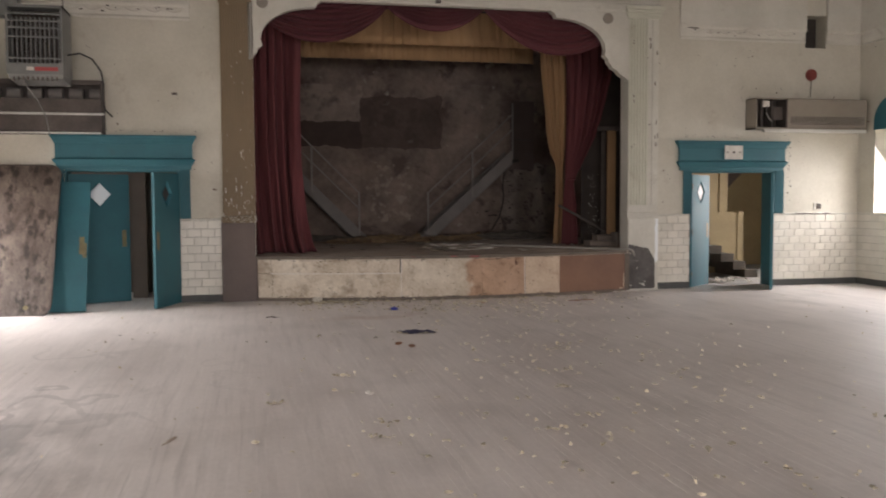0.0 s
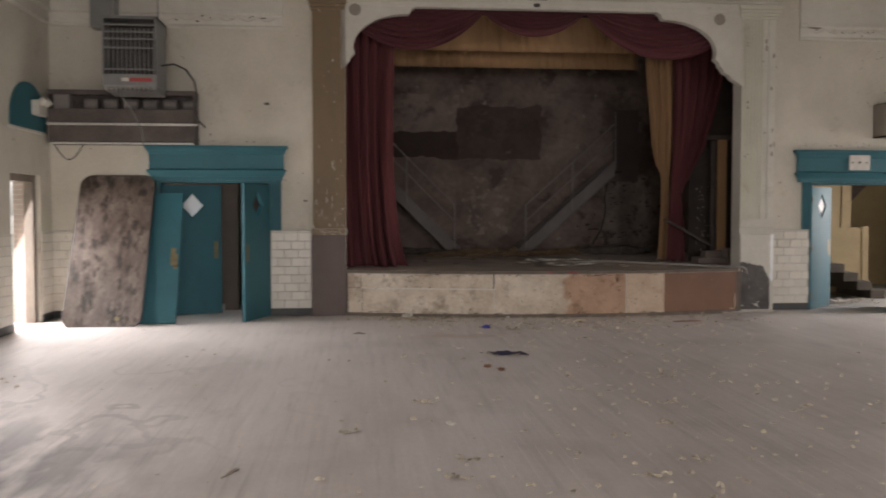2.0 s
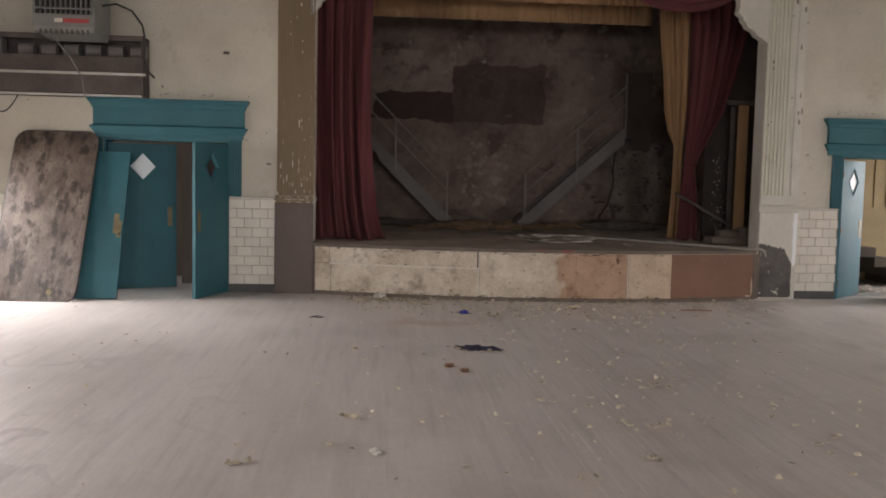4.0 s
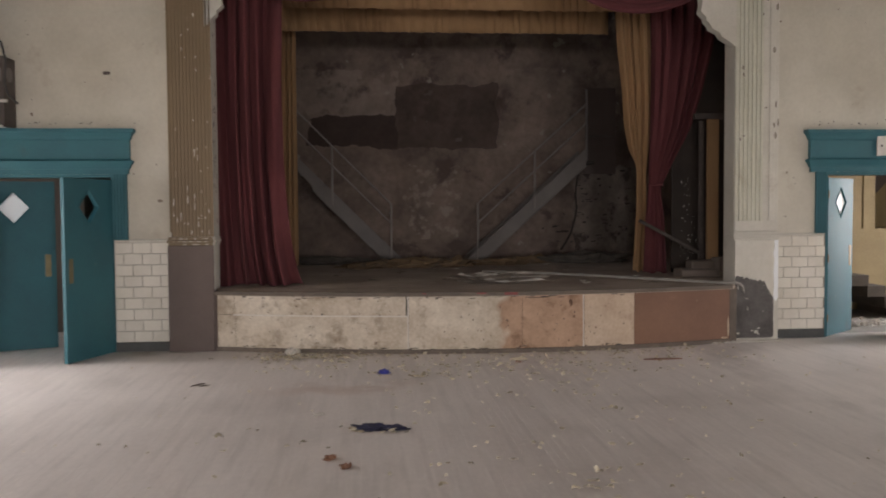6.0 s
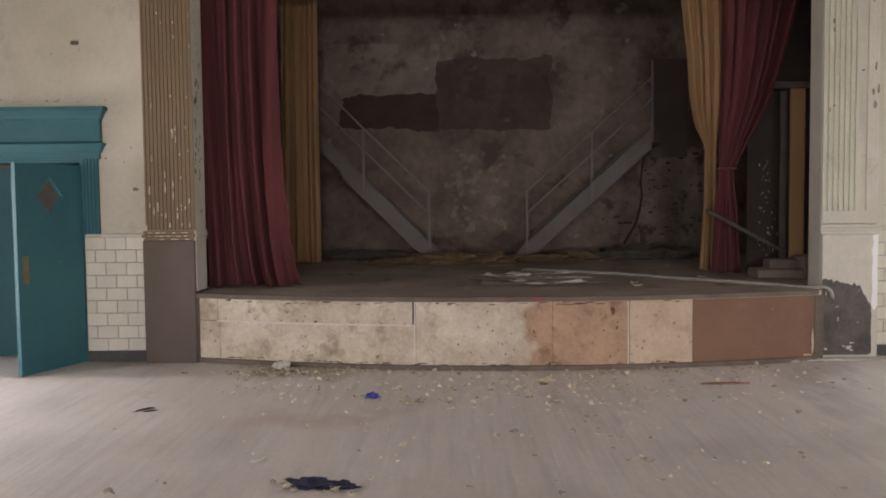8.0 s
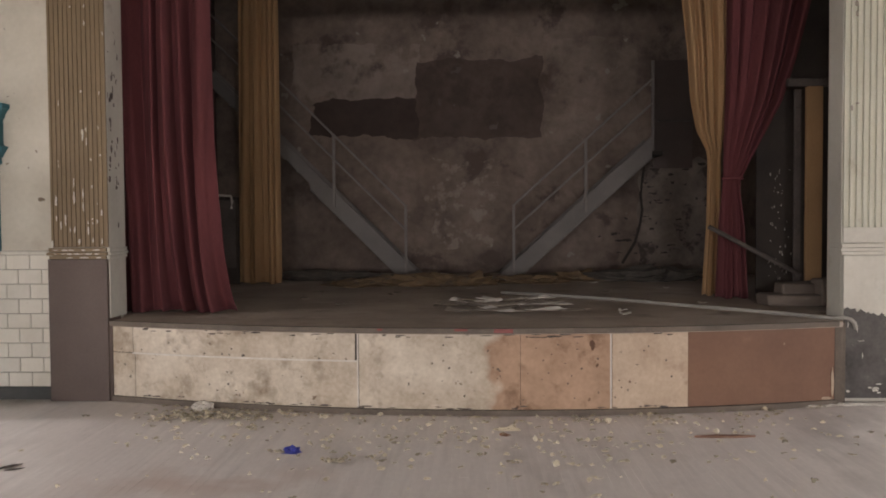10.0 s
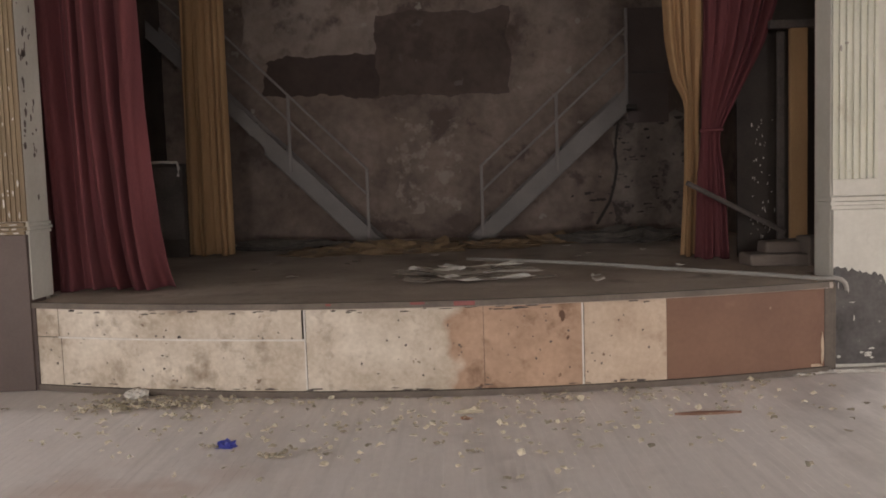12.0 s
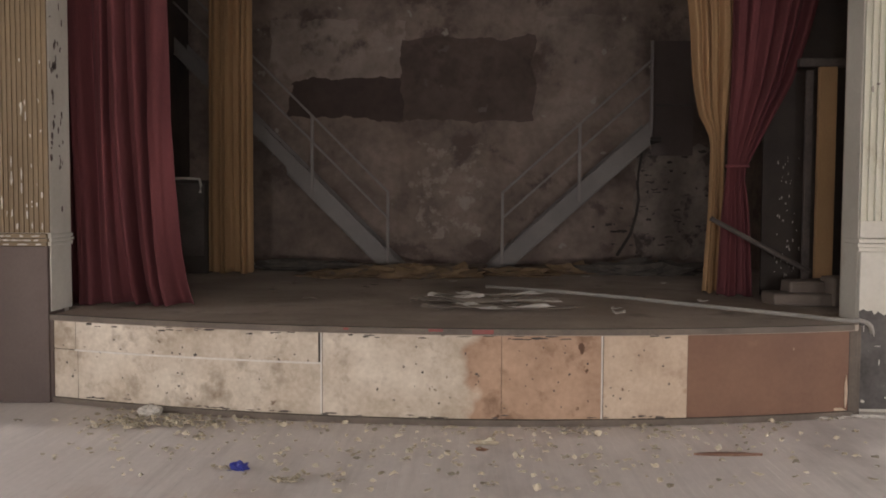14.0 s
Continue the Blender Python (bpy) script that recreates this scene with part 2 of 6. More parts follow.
def scuffed_floor(m):
    """Dark scuffs along the boards near the west wall, and dried water rims."""
    n, l = m.node_tree.nodes, m.node_tree.links
    b = n["Principled BSDF"]
    before = b.inputs["Base Color"].links[0].from_socket
    geo = n.new("ShaderNodeNewGeometry")

    def near(x, y, rx, ry):
        s = n.new("ShaderNodeVectorMath")
        s.operation = "SUBTRACT"
        s.inputs[1].default_value = (x, y, 0)
        l.new(geo.outputs["Position"], s.inputs[0])
        t = n.new("ShaderNodeVectorMath")
        t.operation = "MULTIPLY"
        t.inputs[1].default_value = (1 / rx, 1 / ry, 0)
        l.new(s.outputs["Vector"], t.inputs[0])
        le = n.new("ShaderNodeVectorMath")
        le.operation = "LENGTH"
        l.new(t.outputs["Vector"], le.inputs[0])
        r = n.new("ShaderNodeMapRange")
        r.inputs["From Min"].default_value, r.inputs["From Max"].default_value = 1.0, 0.25
        l.new(le.outputs["Value"], r.inputs["Value"])
        return r.outputs["Result"]

    def field(scale, stretch, lo, hi, detail=7.0):
        mp = n.new("ShaderNodeMapping")
        mp.inputs["Scale"].default_value = stretch
        l.new(geo.outputs["Position"], mp.inputs["Vector"])
        t = n.new("ShaderNodeTexNoise")
        t.inputs["Scale"].default_value, t.inputs["Detail"].default_value = scale, detail
        l.new(mp.outputs["Vector"], t.inputs["Vector"])
        r = n.new("ShaderNodeMapRange")
        r.inputs["From Min"].default_value, r.inputs["From Max"].default_value = lo, hi
        l.new(t.outputs["Fac"], r.inputs["Value"])
        return t.outputs["Fac"], r.outputs["Result"]

    def times(p, q):
        t = n.new("ShaderNodeMath")
        t.operation = "MULTIPLY"
        l.new(p, t.inputs[0])
        l.new(q, t.inputs[1])
        return t.outputs[0]

    def over(below, factor, colour):
        x = n.new("ShaderNodeMix")
        x.data_type = "RGBA"
        l.new(factor, x.inputs["Factor"])
        l.new(below, x.inputs["A"])
        x.inputs["B"].default_value = (*colour, 1)
        return x.outputs["Result"]

    scuff = times(near(-6.5, -8.9, 2.1, 2.8), field(1.7, (1.6, 0.5, 1), 0.43, 0.56)[1])
    scratch = times(near(-5.8, -9.0, 3.4, 4.2), field(12.0, (2.0, 0.06, 1), 0.56, 0.95, 3.0)[1])
    raw = field(0.75, (1, 0.8, 1), 0, 1, 3.0)[0]
    rim = n.new("ShaderNodeMath")
    rim.operation = "COMPARE"
    rim.inputs[1].default_value, rim.inputs[2].default_value = 0.52, 0.012
    l.new(raw, rim.inputs[0])
    rims = times(near(-5.9, -6.6, 2.6, 3.2), rim.outputs[0])
    half = n.new("ShaderNodeMath")
    half.operation = "MULTIPLY"
    half.inputs[1].default_value = 0.3
    l.new(rims, half.inputs[0])
    col = over(before, half.outputs[0], (0.17, 0.15, 0.135))
    col = over(col, scratch, (0.20, 0.175, 0.155))
    for scale, lo, hi, colour, share in ((5.0, 0.52, 0.80, (0.32, 0.285, 0.26), 0.36), (9.0, 0.55, 0.85, (0.78, 0.73, 0.68), 0.5), (1.1, 0.52, 0.75, (0.36, 0.32, 0.29), 0.4)):
        streak = field(scale, (2.4, 0.16, 1) if scale > 2 else (1, 0.7, 1), lo, hi, 5.0)[1]
        weak = n.new("ShaderNodeMath")
        weak.operation = "MULTIPLY"
        weak.inputs[1].default_value = share
        l.new(streak, weak.inputs[0])
        col = over(col, weak.outputs[0], colour)
    rusty = times(near(-1.9, -2.45, 1.1, 0.5), field(2.5, (1, 1, 1), 0.42, 0.62)[1])
    weak = n.new("ShaderNodeMath")
    weak.operation = "MULTIPLY"
    weak.inputs[1].default_value = 0.55
    l.new(rusty, weak.inputs[0])
    col = over(col, weak.outputs[0], (0.42, 0.29, 0.23))
    col = over(col, scuff, (0.10, 0.092, 0.085))
    l.new(col, b.inputs["Base Color"])


scuffed_floor(M["dust"])


def brushed_over(m, colour, edge, spread):
    """A second coat brushed over the part of the panel east of edge, with a ragged boundary."""
    n, l = m.node_tree.nodes, m.node_tree.links
    b = n["Principled BSDF"]
    before = b.inputs["Base Color"].links[0].from_socket
    geo = n.new("ShaderNodeNewGeometry")
    sep = n.new("ShaderNodeSeparateXYZ")
    l.new(geo.outputs["Position"], sep.inputs["Vector"])
    t = n.new("ShaderNodeTexNoise")
    t.inputs["Scale"].default_value, t.inputs["Detail"].default_value = 3.2, 9.0
    l.new(geo.outputs["Position"], t.inputs["Vector"])
    add = n.new("ShaderNodeMath")
    add.operation = "MULTIPLY_ADD"
    add.inputs[1].default_value = spread
    l.new(t.outputs["Fac"], add.inputs[0])
    l.new(sep.outputs["X"], add.inputs[2])
    r = n.new("ShaderNodeMapRange")
    r.inputs["From Min"].default_value, r.inputs["From Max"].default_value = edge + spread / 2 - 0.04, edge + spread / 2 + 0.10
    r.inputs["To Max"].default_value = 0.88
    l.new(add.outputs[0], r.inputs["Value"])
    x = n.new("ShaderNodeMix")
    x.data_type = "RGBA"
    x.blend_type = "MULTIPLY"
    l.new(r.outputs["Result"], x.inputs["Factor"])
    l.new(before, x.inputs["A"])
    x.inputs["B"].default_value = (*colour, 1)
    l.new(x.outputs["Result"], b.inputs["Base Color"])
    return m


M["plymix"] = brushed_over(mat("half_painted_plywood", (0.36, 0.285, 0.205), (0.74, 0.665, 0.55), 1.9, 0.8, 0.15, 26, stain=(0.27, 0.20, 0.14), stain_scale=4.2, stain_from=0.55, stain_to=0.74, specks=(0.16, 0.11, 0.075), speck_scale=9, speck_from=0.70), (0.66, 0.46, 0.36), -0.08, 0.9)


def pane_material():
    m = bpy.data.materials.new("milky_glass")
    m.use_nodes = True
    n, l = m.node_tree.nodes, m.node_tree.links
    b = n["Principled BSDF"]
    b.inputs["Base Color"].default_value = (0.72, 0.75, 0.75, 1)
    b.inputs["Roughness"].default_value = 0.15
    tr = n.new("ShaderNodeBsdfTranslucent")
    tr.inputs["Color"].default_value = (0.9, 0.92, 0.92, 1)
    mix = n.new("ShaderNodeMixShader")
    mix.inputs["Fac"].default_value = 0.6
    l.new(b.outputs["BSDF"], mix.inputs[1])
    l.new(tr.outputs["BSDF"], mix.inputs[2])
    l.new(mix.outputs["Shader"], n["Material Output"].inputs["Surface"])
    return m


M["pane"] = pane_material()


def backwall_material():
    """Sooty rendered wall whose coat has fallen off over one broad ragged field."""
    m = mat("sooty_stage_wall", (0.125, 0.092, 0.075), (0.31, 0.237, 0.193), 1.3, 0.9, 0.5, 10, stain=(0.115, 0.083, 0.068), stain_scale=1.1, stain_from=0.56, stain_to=0.63, specks=(0.30, 0.265, 0.225), speck_scale=4.0, speck_from=0.70)
    nt = m.node_tree
    n, l = nt.nodes, nt.links
    b = n["Principled BSDF"]
    before = b.inputs["Base Color"].links[0].from_socket
    geo = n.new("ShaderNodeNewGeometry")
    wob = n.new("ShaderNodeTexNoise")
    wob.inputs["Scale"].default_value, wob.inputs["Detail"].default_value = 2.2, 12.0
    l.new(geo.outputs["Position"], wob.inputs["Vector"])
    sub = n.new("ShaderNodeVectorMath")
    sub.operation = "MULTIPLY_ADD"
    sub.inputs[1].default_value = (0.42, 0, 0.36)
    l.new(wob.outputs["Color"], sub.inputs[0])
    l.new(geo.outputs["Position"], sub.inputs[2])
    sep = n.new("ShaderNodeSeparateXYZ")
    l.new(sub.outputs["Vector"], sep.inputs["Vector"])

    def band(value, lo, hi):
        a = n.new("ShaderNodeMath")
        a.operation = "GREATER_THAN"
        a.inputs[1].default_value = lo
        l.new(value, a.inputs[0])
        c = n.new("ShaderNodeMath")
        c.operation = "LESS_THAN"
        c.inputs[1].default_value = hi
        l.new(value, c.inputs[0])
        d = n.new("ShaderNodeMath")
        d.operation = "MULTIPLY"
        l.new(a.outputs[0], d.inputs[0])
        l.new(c.outputs[0], d.inputs[1])
        return d.outputs[0]

    def both(a, c, how):
        d = n.new("ShaderNodeMath")
        d.operation = how
        l.new(a, d.inputs[0])
        l.new(c, d.inputs[1])
        return d.outputs[0]

    f1 = both(band(sep.outputs["X"], -2.50, -0.84), band(sep.outputs["Z"], 3.10, 3.70), "MULTIPLY")
    f2 = both(band(sep.outputs["X"], -0.84, 1.12), band(sep.outputs["Z"], 3.08, 4.32), "MULTIPLY")
    soft = n.new("ShaderNodeMath")
    soft.operation = "MULTIPLY"
    soft.inputs[1].default_value = 0.72
    l.new(f2, soft.inputs[0])
    f = both(f1, soft.outputs[0], "MAXIMUM")
    mix = n.new("ShaderNodeMix")
    mix.data_type = "RGBA"
    l.new(f, mix.inputs["Factor"])
    l.new(before, mix.inputs["A"])
    mix.inputs["B"].default_value = (0.072, 0.048, 0.039, 1)
    col = mix.outputs["Result"]

    def patches(scale, lo, hi, detail):
        t = n.new("ShaderNodeTexNoise")
        t.inputs["Scale"].default_value, t.inputs["Detail"].default_value, t.inputs["Roughness"].default_value = scale, detail, 0.6
        l.new(geo.outputs["Position"], t.inputs["Vector"])
        r = n.new("ShaderNodeMapRange")
        r.inputs["From Min"].default_value, r.inputs["From Max"].default_value = lo, hi
        l.new(t.outputs["Fac"], r.inputs["Value"])
        return r.outputs["Result"]

    def laid(below, factor, share, colour, how="MIX"):
        k = n.new("ShaderNodeMath")
        k.operation = "MULTIPLY"
        k.inputs[1].default_value = share
        l.new(factor, k.inputs[0])
        x = n.new("ShaderNodeMix")
        x.data_type = "RGBA"
        x.blend_type = how
        l.new(k.outputs[0], x.inputs["Factor"])
        l.new(below, x.inputs["A"])
        x.inputs["B"].default_value = (*colour, 1)
        return x.outputs["Result"]

    bare = both(both(f1, f2, "MAXIMUM"), patches(40, -1, -0.5, 1), "MULTIPLY")
    rest_ = n.new("ShaderNodeMath")
    rest_.operation = "SUBTRACT"
    rest_.inputs[0].default_value = 1.0
    l.new(bare, rest_.inputs[1])
    pale = both(both(band(sep.outputs["X"], -2.75, -0.80), band(sep.outputs["Z"], 3.70, 4.55), "MULTIPLY"), patches(2.3, 0.40, 0.50, 10), "MULTIPLY")
    col = laid(col, both(pale, rest_.outputs[0], "MULTIPLY"), 0.6, (0.34, 0.275, 0.23))
    pale = both(both(band(sep.outputs["X"], 1.2, 2.6), band(sep.outputs["Z"], 3.0, 4.6), "MULTIPLY"), patches(1.9, 0.44, 0.56, 10), "MULTIPLY")
    col = laid(col, pale, 0.35, (0.31, 0.25, 0.205))
    salts = both(both(band(sep.outputs["X"], -0.65, 0.35), band(sep.outputs["Z"], 1.35, 2.75), "MULTIPLY"), patches(5.5, 0.52, 0.60, 9), "MULTIPLY")
    col = laid(col, salts, 0.55, (0.40, 0.34, 0.28))
    col = laid(col, patches(7.0, 0.45, 0.75, 8), 0.45, (0.62, 0.57, 0.53), "MULTIPLY")
    col = laid(col, patches(0.9, 0.50, 0.62, 9), 0.40, (0.55, 0.50, 0.47), "MULTIPLY")
    l.new(col, b.inputs["Base Color"])
    return m


M["backwall"] = backwall_material()
M["bare"] = mat("bare_sooty_render", (0.115, 0.090, 0.075), (0.27, 0.22, 0.183), 2.4, 0.9, 0.5, 14, stain=(0.07, 0.052, 0.044), stain_scale=3.5, stain_from=0.54, stain_to=0.62)

# ---- mesh helpers ----


def box(bm, x0, x1, y0, y1, z0, z1):
    v = [bm.verts.new(p) for p in ((x0, y0, z0), (x1, y0, z0), (x1, y1, z0), (x0, y1, z0), (x0, y0, z1), (x1, y0, z1), (x1, y1, z1), (x0, y1, z1))]
    for f in ((3, 2, 1, 0), (4, 5, 6, 7), (0, 1, 5, 4), (1, 2, 6, 5), (2, 3, 7, 6), (3, 0, 4, 7)):
        bm.faces.new([v[i] for i in f])
    return v


def bevelled(bm, width, segments=2):
    bmesh.ops.bevel(bm, geom=list(bm.edges), offset=width, segments=segments, affect="EDGES", profile=0.5)
    return bm


def boxes(*dims, bevel=0.0):
    bm = bmesh.new()
    for d in dims:
        box(bm, *d)
    if bevel:
        bevelled(bm, bevel)
    return bm


def prism(bm, outline, axis, a, b):
    """An outline of (u, v) pushed from a to b along axis: x (u=y, v=z), y (u=x, v=z) or z (u=x, v=y)."""
    put = {"x": lambda u, v, w: (w, u, v), "y": lambda u, v, w: (u, w, v), "z": lambda u, v, w: (u, v, w)}[axis]
    one = [bm.verts.new(put(u, v, a)) for u, v in outline]
    two = [bm.verts.new(put(u, v, b)) for u, v in outline]
    k = len(outline)
    bm.faces.new(one)
    bm.faces.new(two[::-1])
    for i in range(k):
        bm.faces.new((one[(i + 1) % k], one[i], two[i], two[(i + 1) % k]))
    return bm


def tube(bm, points, radius, sides=8):
    rings = []
    pts = [Vector(p) for p in points]
    for i, p in enumerate(pts):
        d = (pts[min(i + 1, len(pts) - 1)] - pts[max(i - 1, 0)]).normalized()
        side = d.cross(Vector((0, 0, 1)))
        if side.length < 0.01:
            side = d.cross(Vector((0, 1, 0)))
        side.normalize()
        up = side.cross(d)
        rings.append([bm.verts.new(p + radius * (math.cos(a) * side + math.sin(a) * up)) for a in (2 * math.pi * k / sides for k in range(sides))])
    for r, s in zip(rings, rings[1:]):
        for k in range(sides):
            bm.faces.new((r[k], r[(k + 1) % sides], s[(k + 1) % sides], s[k]))
    bm.faces.new(rings[0][::-1])
    bm.faces.new(rings[-1])
    return bm


def disc(bm, centre, radius, depth, axis="y", sides=24, inner=0.0):
    outline = [(centre[0] + radius * math.cos(2 * math.pi * k / sides), centre[2] + radius * math.sin(2 * math.pi * k / sides)) for k in range(sides)]
    return prism(bm, outline, axis, centre[1], centre[1] + depth)


def mesh_of(name, bm, material, smooth=False):
    me = bpy.data.meshes.new(name)
    bmesh.ops.recalc_face_normals(bm, faces=bm.faces)
    bm.to_mesh(me)
    bm.free()
    me.materials.append(material)
    if smooth:
        for p in me.polygons:
            p.use_smooth = True
    return me


def part(name, bm, material, parent=None, label="", smooth=False):
    ob = new(name, mesh_of(name, bm, material, smooth))
    if parent:
        ob.parent = parent
    return tagged(ob, label)


def thing(name, label, category, group="", at=None):
    ob = new(name)
    ob.empty_display_size = 0.1
    if at is not None:
        ob.matrix_basis = at
    return tagged(ob, label, category, group)


def structure(name, bm, material, label, category):
    return tagged(part(name, bm, material), label, category, kind="structure")


def wall_cells(bm, axis, face, depth, lo, hi, z0, z1, openings):
    """A wall along axis from lo to hi with rectangular openings (a, b, low, high) cut through it."""
    us = sorted({lo, hi, *[o[0] for o in openings], *[o[1] for o in openings]})
    zs = sorted({z0, z1, *[o[2] for o in openings], *[o[3] for o in openings]})
    for a, b in zip(us, us[1:]):
        start = None
        for c, d in zip(zs, zs[1:]):
            cut = any(o[0] < (a + b) / 2 < o[1] and o[2] < (c + d) / 2 < o[3] for o in openings)
            if not cut and start is None:
                start = c
            if start is not None and (cut or d == zs[-1]):
                end = c if cut else d
                if axis == "x":
                    box(bm, a, b, face, face + depth, start, end)
                else:
                    box(bm, face, face + depth, a, b, start, end)
                start = None
    return bm

# ---- large structure ----
DL, DR = (-6.50, -4.745, 0.0, 2.19), (4.385, 6.125, 0.0, 2.19)   # the two side doors of the stage wall
BACK = WALL + THICK

north = structure("wall_north", wall_cells(bmesh.new(), "x", WALL, THICK, WEST - 0.4, EAST + 0.4, 0.0, HIGH,
                  [DL, DR, (PL - 0.05, PR + 0.04, 0.0, HEAD), (6.74, 7.18, 4.52, 5.13)]), M["plaster"],
                  "cream painted stage wall with two doorways and proscenium", "wall")
west = structure("wall_west", wall_cells(bmesh.new(), "y", WEST - 0.4, 0.4, SOUTH, WALL, 0.0, HIGH,
                 [(y - HALF, y + HALF, SILL, TOPW) for y in WIN_W] + [(-1.58, -0.44, 0.0, 2.24)]), M["plaster"],
                 "cream painted side wall with windows and exit door", "wall")
east = structure("wall_east", wall_cells(bmesh.new(), "y", EAST, 0.4, SOUTH, WALL, 0.0, HIGH,
                 [(y - HALF, y + HALF, SILL, TOPW) for y in WIN_E]), M["plaster"],
                 "cream painted side wall with tall windows", "wall")
south = structure("wall_south", wall_cells(bmesh.new(), "x", SOUTH - 0.3, 0.3, WEST - 0.4, EAST + 0.4, 0.0, HIGH, [(x - 1.1, x + 1.1, 0.7, 3.3) for x in WIN_S]), M["plaster"], "cream painted end wall of the hall with windows", "wall")
# Out of view; its colour is darkened to bounce less light onto the upper walls.
structure("ceiling", boxes((WEST - 0.4, EAST + 0.4, SOUTH - 0.3, BACK, HIGH, HIGH + 0.2)), M["ceil"], "unseen hall ceiling, darkened to hold down bounced light", "ceiling")
floor = structure("floor", boxes((WEST - 0.4, EAST + 0.4, SOUTH - 0.3, BACK, -0.25, -0.0012)), M["dust"], "dusty grey-brown narrow strip wooden floor", "floor")
structure("ground", boxes((-400, WEST - 0.4, -400, 400, -0.5, -0.05), (EAST + 0.4, 400, -400, 400, -0.5, -0.05),
                          (WEST - 0.4, EAST + 0.4, -400, SOUTH - 0.3, -0.5, -0.05), (WEST - 0.4, EAST + 0.4, 7.0, 400, -0.5, -0.05)),
          M["ground"], "pale gravel ground outside the hall", "ground")
structure("window_sill_east", boxes(*[(EAST - 0.03, EAST + 0.39, y - HALF - 0.04, y + HALF + 0.04, SILL - 0.03, SILL + 0.01) for y in WIN_E], bevel=0.006), M["white"], "painted window sills of the side wall", "window sill")
structure("window_sill_west", boxes(*[(WEST - 0.39, WEST + 0.03, y - HALF - 0.04, y + HALF + 0.04, SILL - 0.03, SILL + 0.01) for y in WIN_W], bevel=0.006), M["white"], "painted window sills of the side wall", "window sill")

# pilaster on the west wall, and the matching ones further down the hall
for k, y in enumerate((-4.30, -9.5, -13.7, -17.9)):
    structure("wall_pilaster", boxes((WEST - 0.01, WEST + 0.13, y - 0.42, y + 0.42, 0, HIGH)), M["plaster"], "shallow cream painted wall pilaster above tiles", "pilaster")

# blank upper wall panels with a modelled band under them
for a, b, nm in ((WEST, -4.52, "frieze_west"), (4.14, EAST, "frieze_east")):
    cut = [(6.74, 7.18)] if nm == "frieze_east" else []
    bm = bmesh.new()
    spans = [(a, 6.74), (7.18, b)] if cut else [(a, b)]
    for s0, s1 in spans:
        box(bm, s0 + 0.002, s1 - 0.002, WALL - 0.055, WALL + 0.01, 4.86, 6.55)
        outline = [(WALL + 0.01, 4.855), (WALL - 0.075, 4.855), (WALL - 0.07, 4.825), (WALL - 0.03, 4.80), (WALL - 0.03, 4.72), (WALL - 0.02, 4.66), (WALL - 0.035, 4.63), (WALL - 0.03, 4.60), (WALL + 0.01, 4.60)]
        prism(bm, outline, "x", s0 + 0.01, s1 - 0.01)
        u = s0 + 0.15
        while u < s1 - 0.3:
            tube(bm, [(u + 0.26 * k / 6, WALL - 0.03, 4.76 - 0.05 * math.sin(math.pi * k / 6)) for k in range(7)], 0.013, 5)
            u += 0.31
    structure(nm, bm, M["white"], "chipped plaster frieze band with scalloped moulding", "frieze")

for face, s, nm in ((WEST, 1, "frieze_side_west"), (EAST, -1, "frieze_side_east")):
    bm = boxes((min(face, face + s * 0.055), max(face, face + s * 0.055), SOUTH, WALL - 0.08, 4.86, 6.55))
    prism(bm, [(face - s * 0.005, 4.855), (face + s * 0.075, 4.855), (face + s * 0.07, 4.825), (face + s * 0.03, 4.80), (face + s * 0.03, 4.72), (face + s * 0.035, 4.63), (face - s * 0.005, 4.60)][::s], "y", SOUTH, WALL - 0.08)
    structure(nm, bm, M["white"], "plaster frieze band along the side wall", "frieze")

# base and dado cap


def run_x(x0, x1, y, z0, z1, deep):
    return (x0, x1, y - deep, y + 0.005, z0, z1)


segs = [(WEST, DL[0] - 0.0), (DL[1], -4.07), (3.70, DR[0]), (DR[1], EAST)]
structure("baseboard", boxes(*[run_x(a, b, WALL, 0.0, 0.118, 0.022) for a, b in segs], bevel=0.004), M["base"], "black base along the stage wall", "baseboard")
structure("baseboard_west", boxes((WEST - 0.005, WEST + 0.022, -3.88, -1.58, 0, 0.118), (WEST - 0.005, WEST + 0.152, -4.75, -3.88, 0, 0.118),
                                  (WEST - 0.005, WEST + 0.022, SOUTH, -4.75, 0, 0.118), (WEST - 0.005, WEST + 0.022, -0.44, WALL - 0.03, 0, 0.118), bevel=0.004), M["base"], "black base along the side wall", "baseboard")
structure("baseboard_east", boxes((EAST - 0.022, EAST + 0.005, SOUTH, WALL - 0.03, 0, 0.118), bevel=0.004), M["base"], "black base along the side wall", "baseboard")
cap = [(0.0, 1.352), (0.022, 1.352), (0.030, 1.362), (0.030, 1.378), (0.018, 1.392), (0.0, 1.392)]
bm = bmesh.new()
for a, b in [(WEST, DL[0] - 0.12), (DL[1] + 0.18, -4.07), (3.70, DR[0] - 0.14), (DR[1] + 0.19, EAST)]:
    prism(bm, [(WALL + 0.004 - u, z) for u, z in cap], "x", a, b)
structure("trim_dado", bm, M["white"], "thin chipped rail above the tiled wall", "trim")
bm = bmesh.new()
for a, b, off in ((-3.88, WIN_W[0] - HALF, 0), (WIN_W[0] + HALF, -1.58, 0), (-4.75, -3.88, 0.13), (SOUTH, -4.75, 0), (-0.44, WALL - 0.03, 0)):
    box(bm, WEST - 0.005, WEST + off + 0.024, a, b, 1.353, 1.385)
structure("trim_dado_west", bm, M["white"], "thin chipped rail above the tiled wall", "trim")
